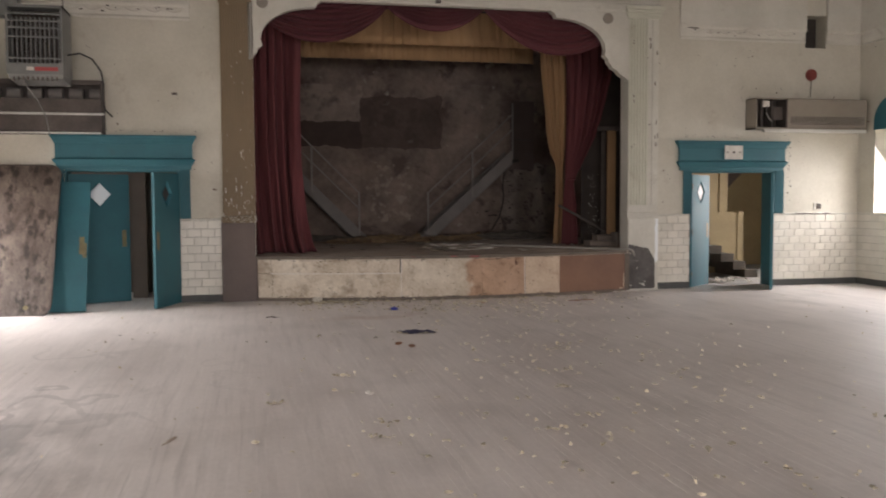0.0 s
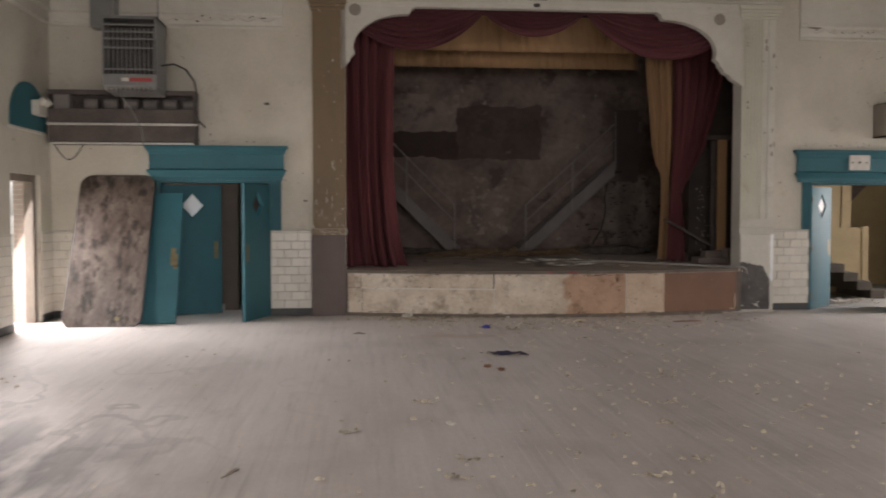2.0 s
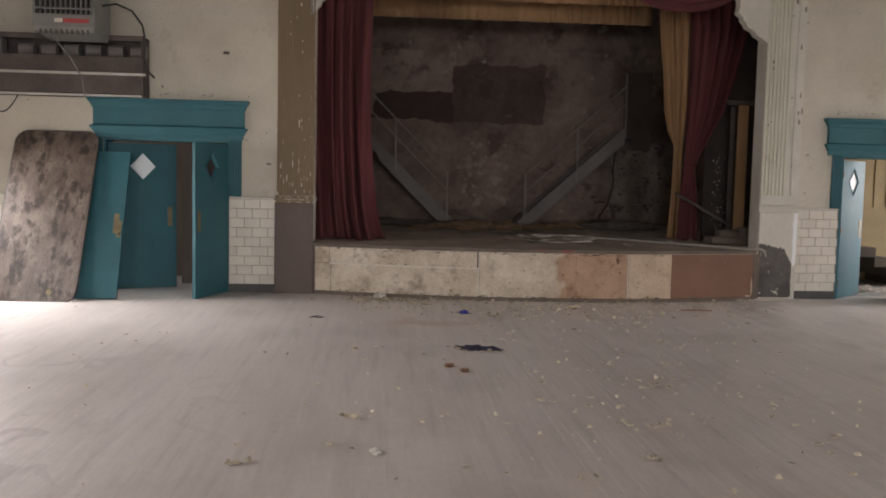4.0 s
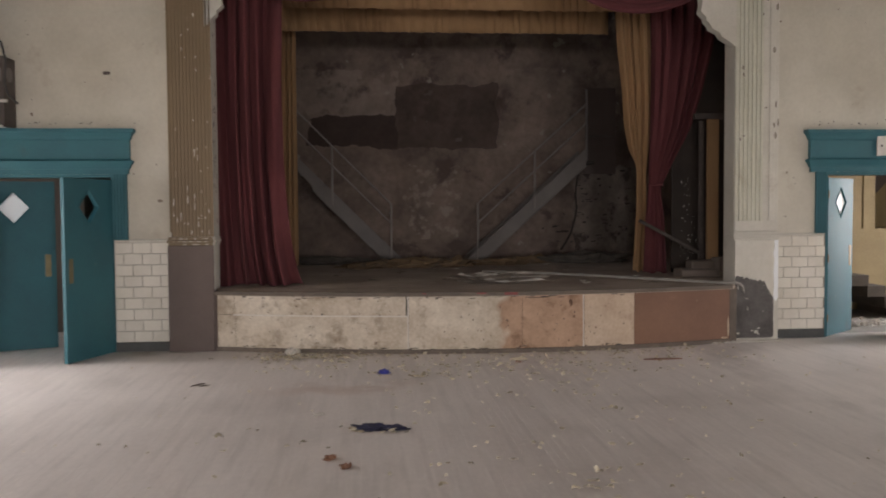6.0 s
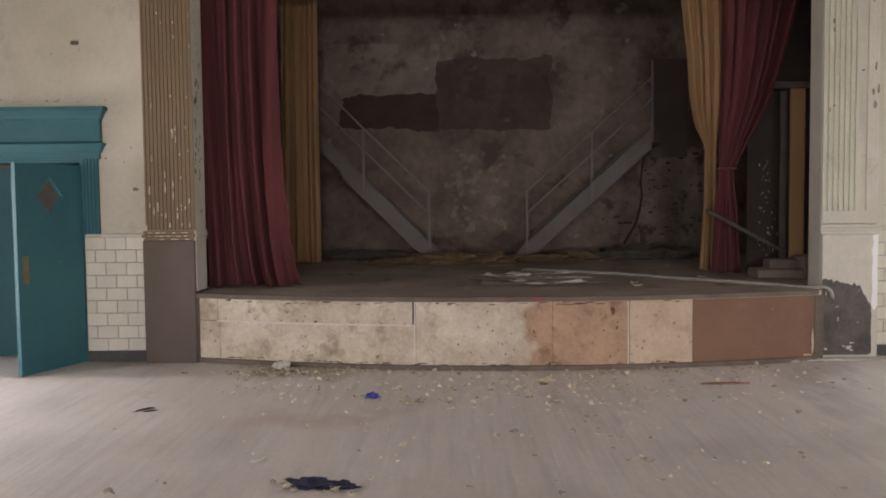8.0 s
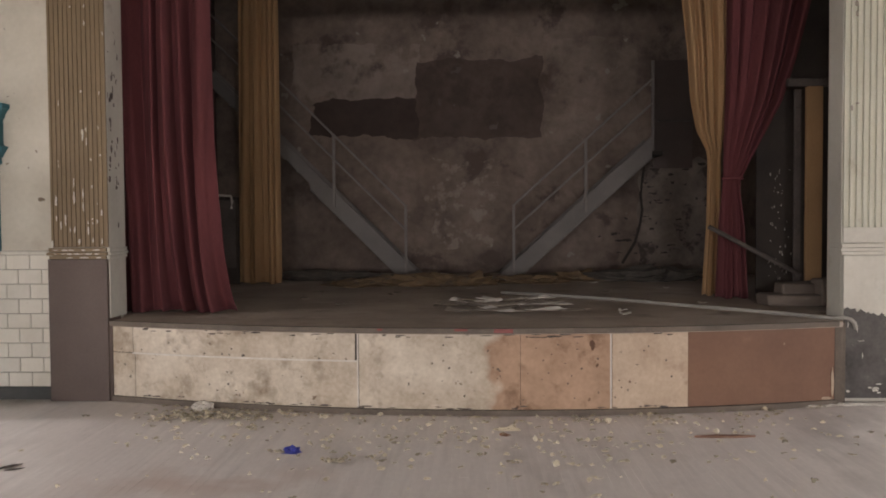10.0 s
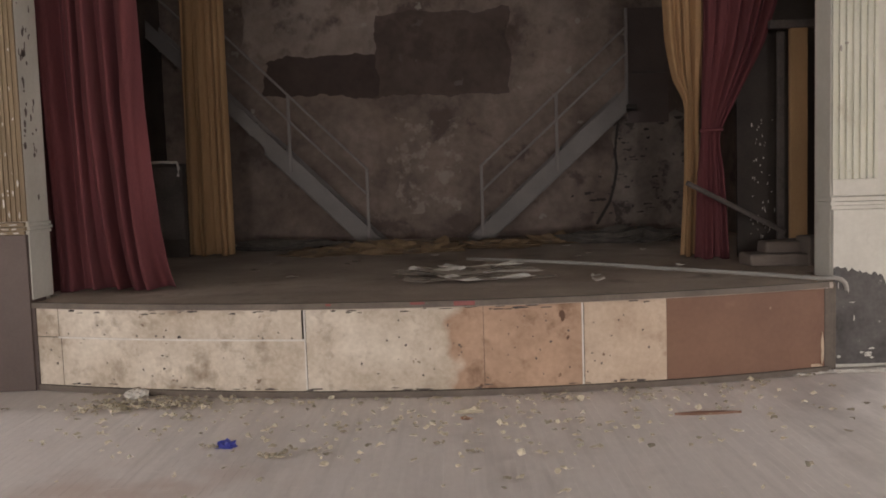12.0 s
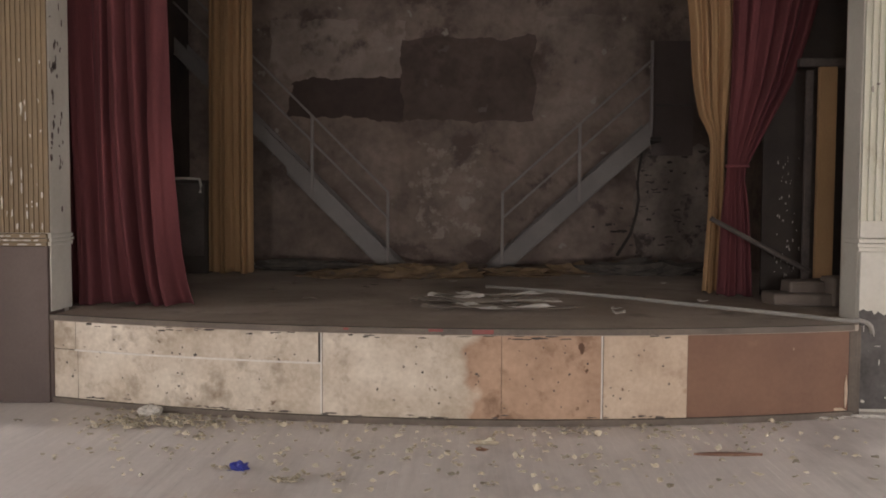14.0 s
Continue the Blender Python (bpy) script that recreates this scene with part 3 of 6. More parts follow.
structure("trim_dado_east", boxes((EAST - 0.024, EAST + 0.005, SOUTH, WALL - 0.03, 1.353, 1.385), bevel=0.004), M["white"], "thin chipped rail above the tiled wall", "trim")

# grout beds behind the tiles
structure("tile_bed_north", boxes(*[run_x(a, b, WALL, 0.118, 1.352, 0.006) for a, b in segs]), M["grout"], "dark grout behind the wall tiles", "wall")
structure("tile_bed_west", boxes((WEST - 0.005, WEST + 0.006, -3.88, -1.58, 0.118, 1.352), (WEST - 0.005, WEST + 0.136, -4.724, -3.876, 0.118, 1.352), (WEST - 0.005, WEST + 0.006, -9.0, -4.72, 0.118, 1.352),
                                  (WEST - 0.005, WEST + 0.006, -0.44, WALL, 0.118, 1.352)), M["grout"], "dark grout behind the wall tiles", "wall")
structure("tile_bed_east", boxes((EAST - 0.006, EAST + 0.005, -6.0, WALL, 0.118, 1.352)), M["grout"], "dark grout behind the wall tiles", "wall")

# ---- proscenium ----


def fluted(bm, x0, x1, z0, z1, face, count, deep=0.018):
    """A pilaster shaft whose front is cut into flutes."""
    pts = [(x0, face + 0.3), (x0, face)]
    w = (x1 - x0) / (count * 2 + 1)
    for k in range(count):
        a = x0 + w * (2 * k + 1)
        pts += [(a, face), (a + 0.1 * w, face + deep), (a + 0.9 * w, face + deep), (a + w, face)]
    pts += [(x1, face), (x1, face + 0.3)]
    prism(bm, pts, "z", z0, z1)
    return bm


def capital(bm, x0, x1, face, z):
    for dz, out, h in ((0.0, 0.02, 0.04), (0.045, 0.035, 0.05), (0.10, 0.055, 0.05), (0.155, 0.075, 0.06)):
        box(bm, x0 - out, x1 + out, face - out, face + 0.28, z + dz, z + dz + h)
    return bm


def ring(bm, x0, x1, face, z):
    for dz, out, h in ((0.0, 0.012, 0.03), (0.034, 0.03, 0.028), (0.066, 0.016, 0.035)):
        box(bm, x0 - out, x1 + out, face - out, face + 0.28, z + dz, z + dz + h)
    return bm


PF = -0.03   # face of the pilasters
pil = thing("pilaster", "brown fluted pilaster with worn paint beside the stage", "pilaster")
pil["kind"] = "structure"
part("shaft", fluted(bmesh.new(), -4.055, -3.53, 1.42, 4.92, PF, 12, 0.010), M["brown"], pil, "tan-brown fluted shaft with chipped paint")
part("plinth", boxes((-4.085, -3.535, PF - 0.02, PF + 0.28, 0, 1.31), bevel=0.006), M["darkbrown"], pil, "plain dark brown plinth")
part("ring", ring(bmesh.new(), -4.06, -3.56, PF, 1.312), M["brown"], pil)
part("capital", capital(bmesh.new(), -4.055, -3.56, PF, 4.92), M["brown"], pil)
jamb = structure("jamb_west", boxes((-3.565, -3.527, PF + 0.02, BACK - 0.04, 0.76, 4.3), bevel=0.012), M["white"], "chipped white edge strip beside the pilaster", "jamb")
part("ring", boxes((-3.545, -3.517, PF + 0.01, BACK - 0.03, 1.315, 1.345), (-3.545, -3.507, PF + 0.0, BACK - 0.025, 1.35, 1.375), (-3.545, -3.517, PF + 0.01, BACK - 0.03, 1.38, 1.41), bevel=0.005), M["white"], jamb)

rr = random.Random(3)
bm = bmesh.new()
for k in range(40):
    y, z, w, h = rr.uniform(0.02, 0.26), rr.choice((rr.uniform(2.0, 3.0), rr.uniform(1.5, 4.2))), rr.uniform(0.005, 0.025), rr.uniform(0.01, 0.04)
    prism(bm, [(y + w * math.cos(2 * math.pi * i / 7) * rr.uniform(0.5, 1.2), z + h * math.sin(2 * math.pi * i / 7) * rr.uniform(0.5, 1.2)) for i in range(7)], "x", -3.530, -3.5245)
part("paint_chips", bm, M["darkbrown"], jamb, "dark chips in the white paint")["kind"] = "stuff"

pil2 = thing("pilaster", "off-white fluted pilaster with sooty foot beside the stage", "pilaster")
pil2["kind"] = "structure"
part("shaft", fluted(bmesh.new(), 3.112, 3.48, 1.56, 4.92, PF, 6), M["greenwhite"], pil2, "pale fluted shaft")
for nm, f in (("flank", (3.48, 3.70, PF + 0.02, PF + 0.28, 1.42, 4.92)), ("fillet", (3.57, 3.64, PF + 0.0, PF + 0.019, 1.56, 4.92)), ("footing", (3.115, 3.48, PF + 0.01, PF + 0.25, 1.42, 1.56))):
    part(nm, boxes(f, bevel=0.005), M["white"], pil2)
part("plinth", boxes((3.11, 3.70, PF - 0.02, PF + 0.28, 0, 1.31), bevel=0.008), M["white"], pil2, "dirty white plinth")
part("ring", ring(bmesh.new(), 3.112, 3.69, PF, 1.312), M["white"], pil2)
part("capital", capital(bmesh.new(), 3.10, 3.70, PF, 4.92), M["greenwhite"], pil2)
random.seed(5)
edge = [(3.113, 0.03), (3.113, 0.83)]
for k in range(24):
    edge.append((3.13 + 0.0165 * k, 0.835 - 0.003 * k + 0.008 * math.sin(k * 1.7) + random.uniform(-0.012, 0.012)))
for k in range(8):
    edge.append((3.53 + 0.014 * k + random.uniform(-0.006, 0.006), 0.72 - 0.025 * k))
for k in range(9):
    edge.append((3.63 + random.uniform(-0.008, 0.006), 0.50 - 0.056 * k))
edge.append((3.60, 0.03))
part("soot", prism(bmesh.new(), edge, "y", PF - 0.026, PF - 0.018), M["soot"], pil2, "sooty grey bare patch")
strip_edge = [(3.635, 1.305), (3.698, 1.305)] + [(3.698 + random.uniform(-0.008, 0.0), 1.28 - 0.09 * k) for k in range(9)] + [(3.665, 0.50)] + [(3.636 + random.uniform(-0.012, 0.008), 0.54 + 0.085 * k) for k in range(9)]
part("bare_edge", prism(bmesh.new(), strip_edge, "y", PF - 0.0245, PF - 0.018), M["whitepane"], pil2, "clean white strip on the edge")
bm = bmesh.new()
for k in range(10):
    x, z, w, h = random.uniform(3.14, 3.56), random.choice((random.uniform(0.35, 0.8), random.uniform(0.05, 0.16))), 0.004, 0.03
    if random.random() < 0.4:
        w, h = 0.03, 0.0035
    if z < 0.2:
        w, h = random.uniform(0.01, 0.035), random.uniform(0.006, 0.016)
    prism(bm, [(x + w * math.cos(2 * math.pi * i / 9) * random.uniform(0.5, 1.3), z + h * math.sin(2 * math.pi * i / 9) * random.uniform(0.5, 1.3)) for i in range(9)], "y", PF - 0.029, PF - 0.025)
part("scratches", bm, M["paper"], pil2, "pale scratches and splashes on the soot")["kind"] = "stuff"
# inner jamb of the east side
bm = boxes((3.106, 3.15, PF + 0.03, 0.30, 0.0, 4.92), bevel=0.006)
structure("jamb_east", bm, M["white"], "off-white flat jamb of the stage opening", "jamb")

def chips(name, parent, material, label, spots, face, seed):
    """Flakes where paint has come off: thin ragged slivers on the surface."""
    rr = random.Random(seed)
    bm = bmesh.new()
    for x, z, w, h in spots:
        k = 7
        pts = [(x + w * math.cos(2 * math.pi * i / k) * rr.uniform(0.5, 1.2), z + h * math.sin(2 * math.pi * i / k) * rr.uniform(0.5, 1.2)) for i in range(k)]
        prism(bm, pts, "y", face - 0.0025, face + 0.002)
    ob = part(name, bm, material, parent, label)
    ob["kind"] = "stuff"
    return ob


rr = random.Random(12)
ridge = (-3.53 + 4.055) / 25
spots = []
for k in range(28):
    z = 1.44 + 0.95 * rr.random() ** 2.0
    x = -4.055 + ridge * (2 * rr.randrange(13) + 0.5)
    spots.append((x, z, rr.uniform(0.004, 0.011), rr.uniform(0.01, 0.06)))
for k in range(12):
    spots.append((-4.055 + ridge * (2 * rr.randrange(13) + 0.5), rr.uniform(2.2, 4.4), rr.uniform(0.003, 0.008), rr.uniform(0.008, 0.03)))
chips("paint_chips", pil, M["paper"], "white chips in the brown paint", spots, PF, 1)
chips("paint_chips", pil, M["paper"], "white chips in the brown paint", [(rr.uniform(-4.05, -3.58), rr.choice((1.325, 1.36, 1.395)), rr.uniform(0.01, 0.04), rr.uniform(0.004, 0.009)) for k in range(26)], PF - 0.03, 2)
spots = [(rr.choice((3.62, 3.66, 3.50, 3.2)) + rr.uniform(-0.03, 0.03), rr.uniform(2.6, 4.6), rr.uniform(0.008, 0.025), rr.uniform(0.01, 0.07)) for k in range(16)]
chips("paint_chips", pil2, M["taupe"], "brown patches where paint has flaked", spots, PF - 0.001, 3)

for nm, x0, x1 in (("frieze_west", -6.2, -4.8), ("frieze_east", 4.2, 6.5)):
    chips("plaster_chips", bpy.data.objects[nm], M["rust"], "dark holes where the moulding has broken", [(rr.uniform(x0, x1), rr.uniform(4.70, 4.80), rr.uniform(0.012, 0.05), rr.uniform(0.008, 0.016)) for k in range(9)], WALL - 0.031, 6)
chips("plaster_chips", bpy.data.objects["frieze_east"], M["rust"], "dark holes where the moulding has broken", [(4.42, 4.805, 0.14, 0.018)], WALL - 0.05, 8)

# head of the opening: ribbed frieze, keystone, scrolled brackets
bm = boxes((PL - 0.05, PR + 0.03, PF - 0.01, 0.12, 5.0, 5.07), bevel=0.01)
structure("trim_head", bm, M["white"], "white moulded edge over the stage opening", "trim")
ribs = [(PL - 0.5, 3.72, PF + 0.02, WALL + 0.01, 5.16, 6.5)] + [(PL - 0.5, 3.72, PF - 0.012, PF + 0.03, 5.17 + 0.052 * k, 5.197 + 0.052 * k) for k in range(16)] + [(PL - 0.02, PR + 0.0, PF - 0.03, WALL, 5.062, 5.155)]
structure("frieze_stage", boxes(*ribs), M["white"], "white ribbed frieze over the stage opening", "frieze")
key = thing("keystone", "dark grey keystone block over the stage opening", "keystone")
key["kind"] = "structure"
part("block", prism(bmesh.new(), [(-0.56, 5.14), (-0.24, 5.14), (-0.20, 5.42), (-0.60, 5.42)], "y", PF - 0.05, PF + 0.05), M["rust"], key)
part("drop", boxes((-0.46, -0.36, PF - 0.045, PF, 5.03, 5.09), bevel=0.015), M["rust"], key)


def bracket(flip, x0, width, tall, tip):
    """A scrolled corner plate under the head: straight outer edge at x0, hollow curve inside, stepped lower tip."""
    s = -1 if flip else 1
    z = 5.01
    pts = [(0, z), (width, z), (width, z - 0.03), (width - 0.05, z - 0.05), (width - 0.08, z - 0.11)]
    for k in range(13):
        a = math.radians(90 - 90 * k / 12)
        cx, cz, rx, rz = width - 0.10, z - 0.66, width - 0.10 - tip, 0.53
        pts.append((cx - rx * math.cos(a), cz + rz * math.sin(a)))
    pts += [(tip + 0.01, z - 0.72), (tip + 0.025, z - 0.76), (tip - 0.01, z - 0.80), (tip - 0.05, z - 0.83), (tip - 0.055, z - 0.88), (tip - 0.10, z - 0.92), (tip - 0.13, z - 0.98)] + ([(tip * 0.50, z - 1.03), (tip * 0.42, z - 1.09), (tip * 0.2, z - 1.15)] if tip > 0.3 else []) + [(0.02, z - tall), (0, z - tall)]
    pts = [(x0 + s * max(0.0, u), w) for u, w in pts]
    clean = [p for k, p in enumerate(pts) if p != pts[k - 1]]
    return prism(bmesh.new(), clean, "y", PF + 0.0, PF + 0.16)


for flip, x0, wide, tall, tip, rose, nm in ((False, -3.60, 1.19, 1.02, 0.20, (-3.37, 4.93), "bracket_west"), (True, 3.12, 1.48, 1.20, 0.46, (2.70, 4.90), "bracket_east")):
    br = structure(nm, bracket(flip, x0, wide, tall, tip), M["white"], "white scrolled corner bracket with round boss", "bracket")
    bm = bmesh.new()
    disc(bm, (rose[0], PF - 0.02, rose[1]), 0.095, 0.03)
    disc(bm, (rose[0], PF - 0.035, rose[1]), 0.06, 0.02)
    part("boss", bm, M["taupe"], br, "brown round boss")

# ---- stage ----


def front_y(x):
    return -0.635 + 0.635 * ((x - 0.05) / 3.6) ** 2


def rake(y):
    return 0.735 + 0.008 * max(0.0, y)


def curved_slab(bm, x0, x1, z0, z1, out0, out1, steps=10):
    """A slab that follows the bowed stage front, from out0 to out1 in front of it."""
    rows = []
    for k in range(steps + 1):
        x = x0 + (x1 - x0) * k / steps
        y = front_y(x)
        rows.append([bm.verts.new(p) for p in ((x, y - out0, z0), (x, y - out1, z0), (x, y - out1, z1), (x, y - out0, z1))])
    for r, s in zip(rows, rows[1:]):
        for k in range(4):
            bm.faces.new((r[k], r[(k + 1) % 4], s[(k + 1) % 4], s[k]))
    bm.faces.new(rows[0])
    bm.faces.new(rows[-1][::-1])
    return bm


stage = thing("stage", "low bowed stage with patched plywood front and worn boards", "stage")
stage["kind"] = "structure"
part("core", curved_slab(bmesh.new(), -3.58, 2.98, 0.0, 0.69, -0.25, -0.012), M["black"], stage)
panels = [(-3.52, -3.295, 0.46, 0.695, "ply"), (-3.29, -1.20, 0.46, 0.695, "ply"), (-3.52, -3.275, 0.055, 0.453, "ply"), (-3.27, -1.175, 0.055, 0.453, "ply"), (-1.165, 0.20, 0.055, 0.695, "plymix"), (0.204, 0.955, 0.055, 0.695, "plymix"), (0.975, 1.622, 0.055, 0.695, "plylite"), (1.625, 2.965, 0.055, 0.695, "plyred")]
for a, b, c, d, k in panels:
    part("front_panel", curved_slab(bmesh.new(), a, b, c, d, -0.012, 0.004, 12), M[k], stage, {"ply": "mottled bare plywood panel", "plymix": "plywood panel half brushed with tan paint", "plylite": "pale scuffed plywood panel", "plyred": "red-brown painted plywood panel"}[k])
for x in (-1.165, 0.972):
    part("joint_strip", curved_slab(bmesh.new(), x - 0.017, x - 0.004, 0.055, 0.695, 0.002, 0.008, 1), M["paper"], stage)
part("joint_strip", curved_slab(bmesh.new(), -3.30, -1.18, 0.448, 0.463, 0.002, 0.008, 8), M["paper"], stage)
part("nosing", curved_slab(bmesh.new(), -3.57, 3.0, 0.697, 0.742, -0.02, 0.03, 24), M["lip"], stage, "worn dark nosing with traces of red paint")
for x0, x1, z0 in ((-0.02, 0.14, 0.705), (-0.35, -0.24, 0.72), (-1.0, -0.96, 0.722)):
    part("paint_trace", curved_slab(bmesh.new(), x0, x1, z0, 0.738, 0.028, 0.033, 2), M["bellred"], stage, "trace of old red paint")
rr = random.Random(8)
bm = bmesh.new()
for k in range(150):
    x = rr.uniform(-3.45, 1.5)
    z = rr.choice((rr.uniform(0.08, 0.68), rr.uniform(0.66, 0.69), rr.uniform(0.06, 0.085), rr.uniform(0.47, 0.49) if x < -1.25 else rr.uniform(0.1, 0.6)))
    w, h = rr.uniform(0.004, 0.011), rr.uniform(0.004, 0.012)
    if z > 0.655 or z < 0.09:
        w, h = rr.uniform(0.015, 0.07), rr.uniform(0.003, 0.009)
    y = front_y(x)
    prism(bm, [(x + w * math.cos(2 * math.pi * i / 7) * rr.uniform(0.5, 1.3), z + h * math.sin(2 * math.pi * i / 7) * rr.uniform(0.5, 1.3)) for i in range(7)], "y", y - 0.0065, y + 0.001)
part("nail_holes", bm, M["rust"], stage, "dark holes and grimy edges of the plywood")["kind"] = "stuff"
bm = bmesh.new()
for x0, x1, z0, z1 in ((2.93, 2.96, 0.06, 0.36), (2.80, 2.965, 0.055, 0.085)):
    y = front_y((x0 + x1) / 2)
    prism(bm, [(x0 + (x1 - x0) * (0.5 + 0.5 * math.cos(2 * math.pi * i / 13) * rr.uniform(0.5, 1.0)), z0 + (z1 - z0) * (0.5 + 0.5 * math.sin(2 * math.pi * i / 13) * rr.uniform(0.7, 1.0))) for i in range(13)], "y", y - 0.014, y + 0.008)
part("worn_corner", bm, M["plylite"], stage, "bare worn wood at the panel corner")["kind"] = "stuff"
part("skirting", curved_slab(bmesh.new(), -3.56, 3.0, 0.0, 0.05, 0.0, 0.02, 24), M["lip"], stage)
part("corner_post", boxes((2.97, 3.045, -0.20, -0.02, 0.0, 0.70), (3.045, 3.107, -0.12, -0.02, 0.0, 0.72), bevel=0.008), M["lip"], stage)
part("corner_post", boxes((-3.585, -3.505, -0.03, 0.06, 0.0, 0.73), bevel=0.008), M["darkbrown"], stage)

# stage boards from side to side, each at the height that the rake gives it
y = 0.0
bm = bmesh.new()
outline = [(-3.53 + 6.57 * k / 24, front_y(-3.53 + 6.57 * k / 24) - 0.01) for k in range(25)] + [(3.104, -0.07), (3.104, 0.12), (-3.525, 0.12)]
prism(bm, outline, "z", 0.69, 0.738)
part("apron", bm, M["stagefloor"], stage, "dusty worn apron boards")
y = 0.122
while y < STAGE_BACK:
    lo, hi = (PL + 0.006, PR - 0.006) if y < BACK + 0.05 else (-4.22, 4.0)
    x = lo
    while x < hi - 0.01:
        e = min(hi, x + random.uniform(2.2, 4.2))
        bm = bmesh.new()
        b0 = box(bm, x, e, y, y + 0.11, 0.69, rake(y) + random.uniform(0, 0.0004))
        part("board", bm, M["stagefloor"], stage)
        x = e
    y += 0.11
# Solid filler, coloured black in place of the shade beneath the boards.
structure("stage_subfloor", boxes((-4.22, 4.0, BACK + 0.02, STAGE_BACK, 0.3, 0.688)), M["black"], "black block standing in for the dark void under the stage boards", "floor")

structure("wall_stage_back", boxes((-4.49, 4.24, STAGE_BACK, STAGE_BACK + 0.3, 0, 7.2)), M["backwall"], "sooty rendered wall with fallen plaster behind the stage", "wall")
back_wall = bpy.data.objects["wall_stage_back"]
rr = random.Random(9)


def ragged(x0, x1, z0, z1, n=14, j=0.05):
    pts = []
    for k in range(n):
        pts.append((x0 + (x1 - x0) * k / n, z0 + rr.uniform(-j, j)))
    for k in range(n):
        pts.append((x1 + rr.uniform(-j, j) * 0.6, z0 + (z1 - z0) * k / n))
    for k in range(n):
        pts.append((x1 - (x1 - x0) * k / n, z1 + rr.uniform(-j, j)))
    for k in range(n):
        pts.append((x0 + rr.uniform(-j, j) * 0.6, z1 - (z1 - z0) * k / n))
    return pts


for x0, x1, z0, z1, nm in ((2.42, 3.85, 0.9, 2.55, "bare_render"),):
    part(nm, prism(bmesh.new(), ragged(x0, x1, z0, z1), "y", STAGE_BACK - 0.012, STAGE_BACK + 0.001), M["bare"], back_wall, "paler bare render where the coat has gone")
for k in range(64):
    x, z = rr.uniform(1.75, 3.5), rr.uniform(1.05, 2.55)
    if x < 2.4 and z > x - 0.35:
        continue
    w, h = rr.uniform(0.03, 0.13), rr.uniform(0.012, 0.035)
    part("plaster_pit", prism(bmesh.new(), ragged(x, x + w, z, z + h, 3, 0.012), "y", STAGE_BACK - 0.017, STAGE_BACK - 0.008), M["black"], back_wall, "dark pit in the render")
crack = [(2.50, 2.45), (2.47, 2.2), (2.44, 2.0), (2.47, 1.75), (2.43, 1.5), (2.36, 1.25), (2.27, 1.1), (2.16, 0.92)]
part("crack", tube(bmesh.new(), [(x, STAGE_BACK - 0.012, z) for x, z in crack], 0.024, 5), M["black"], back_wall, "dark crack in the render")

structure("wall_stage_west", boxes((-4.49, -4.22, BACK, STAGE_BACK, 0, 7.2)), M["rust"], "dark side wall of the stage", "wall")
structure("wall_stage_east", boxes((4.0, 4.24, BACK, STAGE_BACK, 0, 7.2)), M["backwall"], "dark sooty side wall of the stage", "wall")
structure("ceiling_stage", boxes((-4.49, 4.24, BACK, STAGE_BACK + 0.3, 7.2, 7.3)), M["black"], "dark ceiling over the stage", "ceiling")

# ---- rooms behind the side doors ----
structure("wall_lobby_west", boxes((-8.6, -5.62, 2.0, 2.2, 0, 3.2), (-5.62, -5.38, 1.0, 1.12, 0, 3.2), (-5.62, -5.52, 1.12, 2.2, 0, 3.2), (-8.6, -8.4, BACK, 0.75, 0, 3.2), (-8.6, -8.4, 1.75, 2.0, 0, 3.2), (-8.6, -8.4, 0.75, 1.75, 0, 1.0), (-8.6, -8.4, 0.75, 1.75, 2.4, 3.2)), M["dimbrown"], "dim brown wall of the side lobby", "wall")
structure("wall_lobby_inner", boxes((-5.52, -5.40, 1.9, 2.2, 0, 3.2)), M["dimbrown"], "dim brown wall of the side lobby", "wall")
structure("ceiling_lobby_west", boxes((-8.6, -5.5, BACK, 2.2, 3.2, 3.3)), M["ceil"], "dim plaster lobby ceiling", "ceiling")
structure("floor_lobby_west", boxes((-8.6, -4.6, BACK, 2.2, -0.1, -0.002)), M["dust"], "dusty lobby floor", "floor")
lob = thing("lobby_door", "dark brown closed door in the side lobby", "door")
part("leaf", boxes((-5.39, -4.62, 1.92, 1.965, 0.01, 2.1), bevel=0.004), M["darkbrown"], lob)
part("door_frame", boxes((-5.45, -5.39, 1.88, 2.0, 0, 2.16), (-5.45, -4.6, 1.88, 2.0, 2.1, 2.2), bevel=0.004), M["wood"], lob)
structure("wall_lobby_side", boxes((-4.62, -4.5, BACK, 2.2, 0, 3.2), (-5.5, -4.5, 1.97, 2.2, 2.2, 3.2)), M["dimbrown"], "dim brown wall of the side lobby", "wall")
structure("ceiling_lobby_side", boxes((-5.5, -4.5, BACK, 2.2, 3.2, 3.3)), M["ceil"], "dim plaster lobby ceiling", "ceiling")

# stairwell to the east
structure("wall_stairwell", boxes((4.26, 9.6, 5.0, 5.2, 0, 5.0), (4.26, 4.32, BACK, 5.0, 0, 5.0), bevel=0.0), M["yellow"], "ochre painted block wall of the stairwell", "wall")
structure("wall_stairwell_side", wall_cells(bmesh.new(), "y", 9.4, 0.2, BACK, 5.0, 0, 5.0, [(0.55, 1.75, 0.9, 3.0)]), M["yellow"], "ochre painted stairwell wall with a tall window", "wall")
structure("wall_stair_partition", boxes((4.32, 6.66, 3.0, 3.16, 0, 5.0), (6.66, 6.86, 2.98, 3.18, 1.36, 5.0), (6.66, 7.12, 3.0, 3.16, 0, 1.36), (7.12, 7.26, 2.98, 3.18, 0, 1.38)), M["yellow"], "ochre painted stair wall with a low stepped end", "wall")
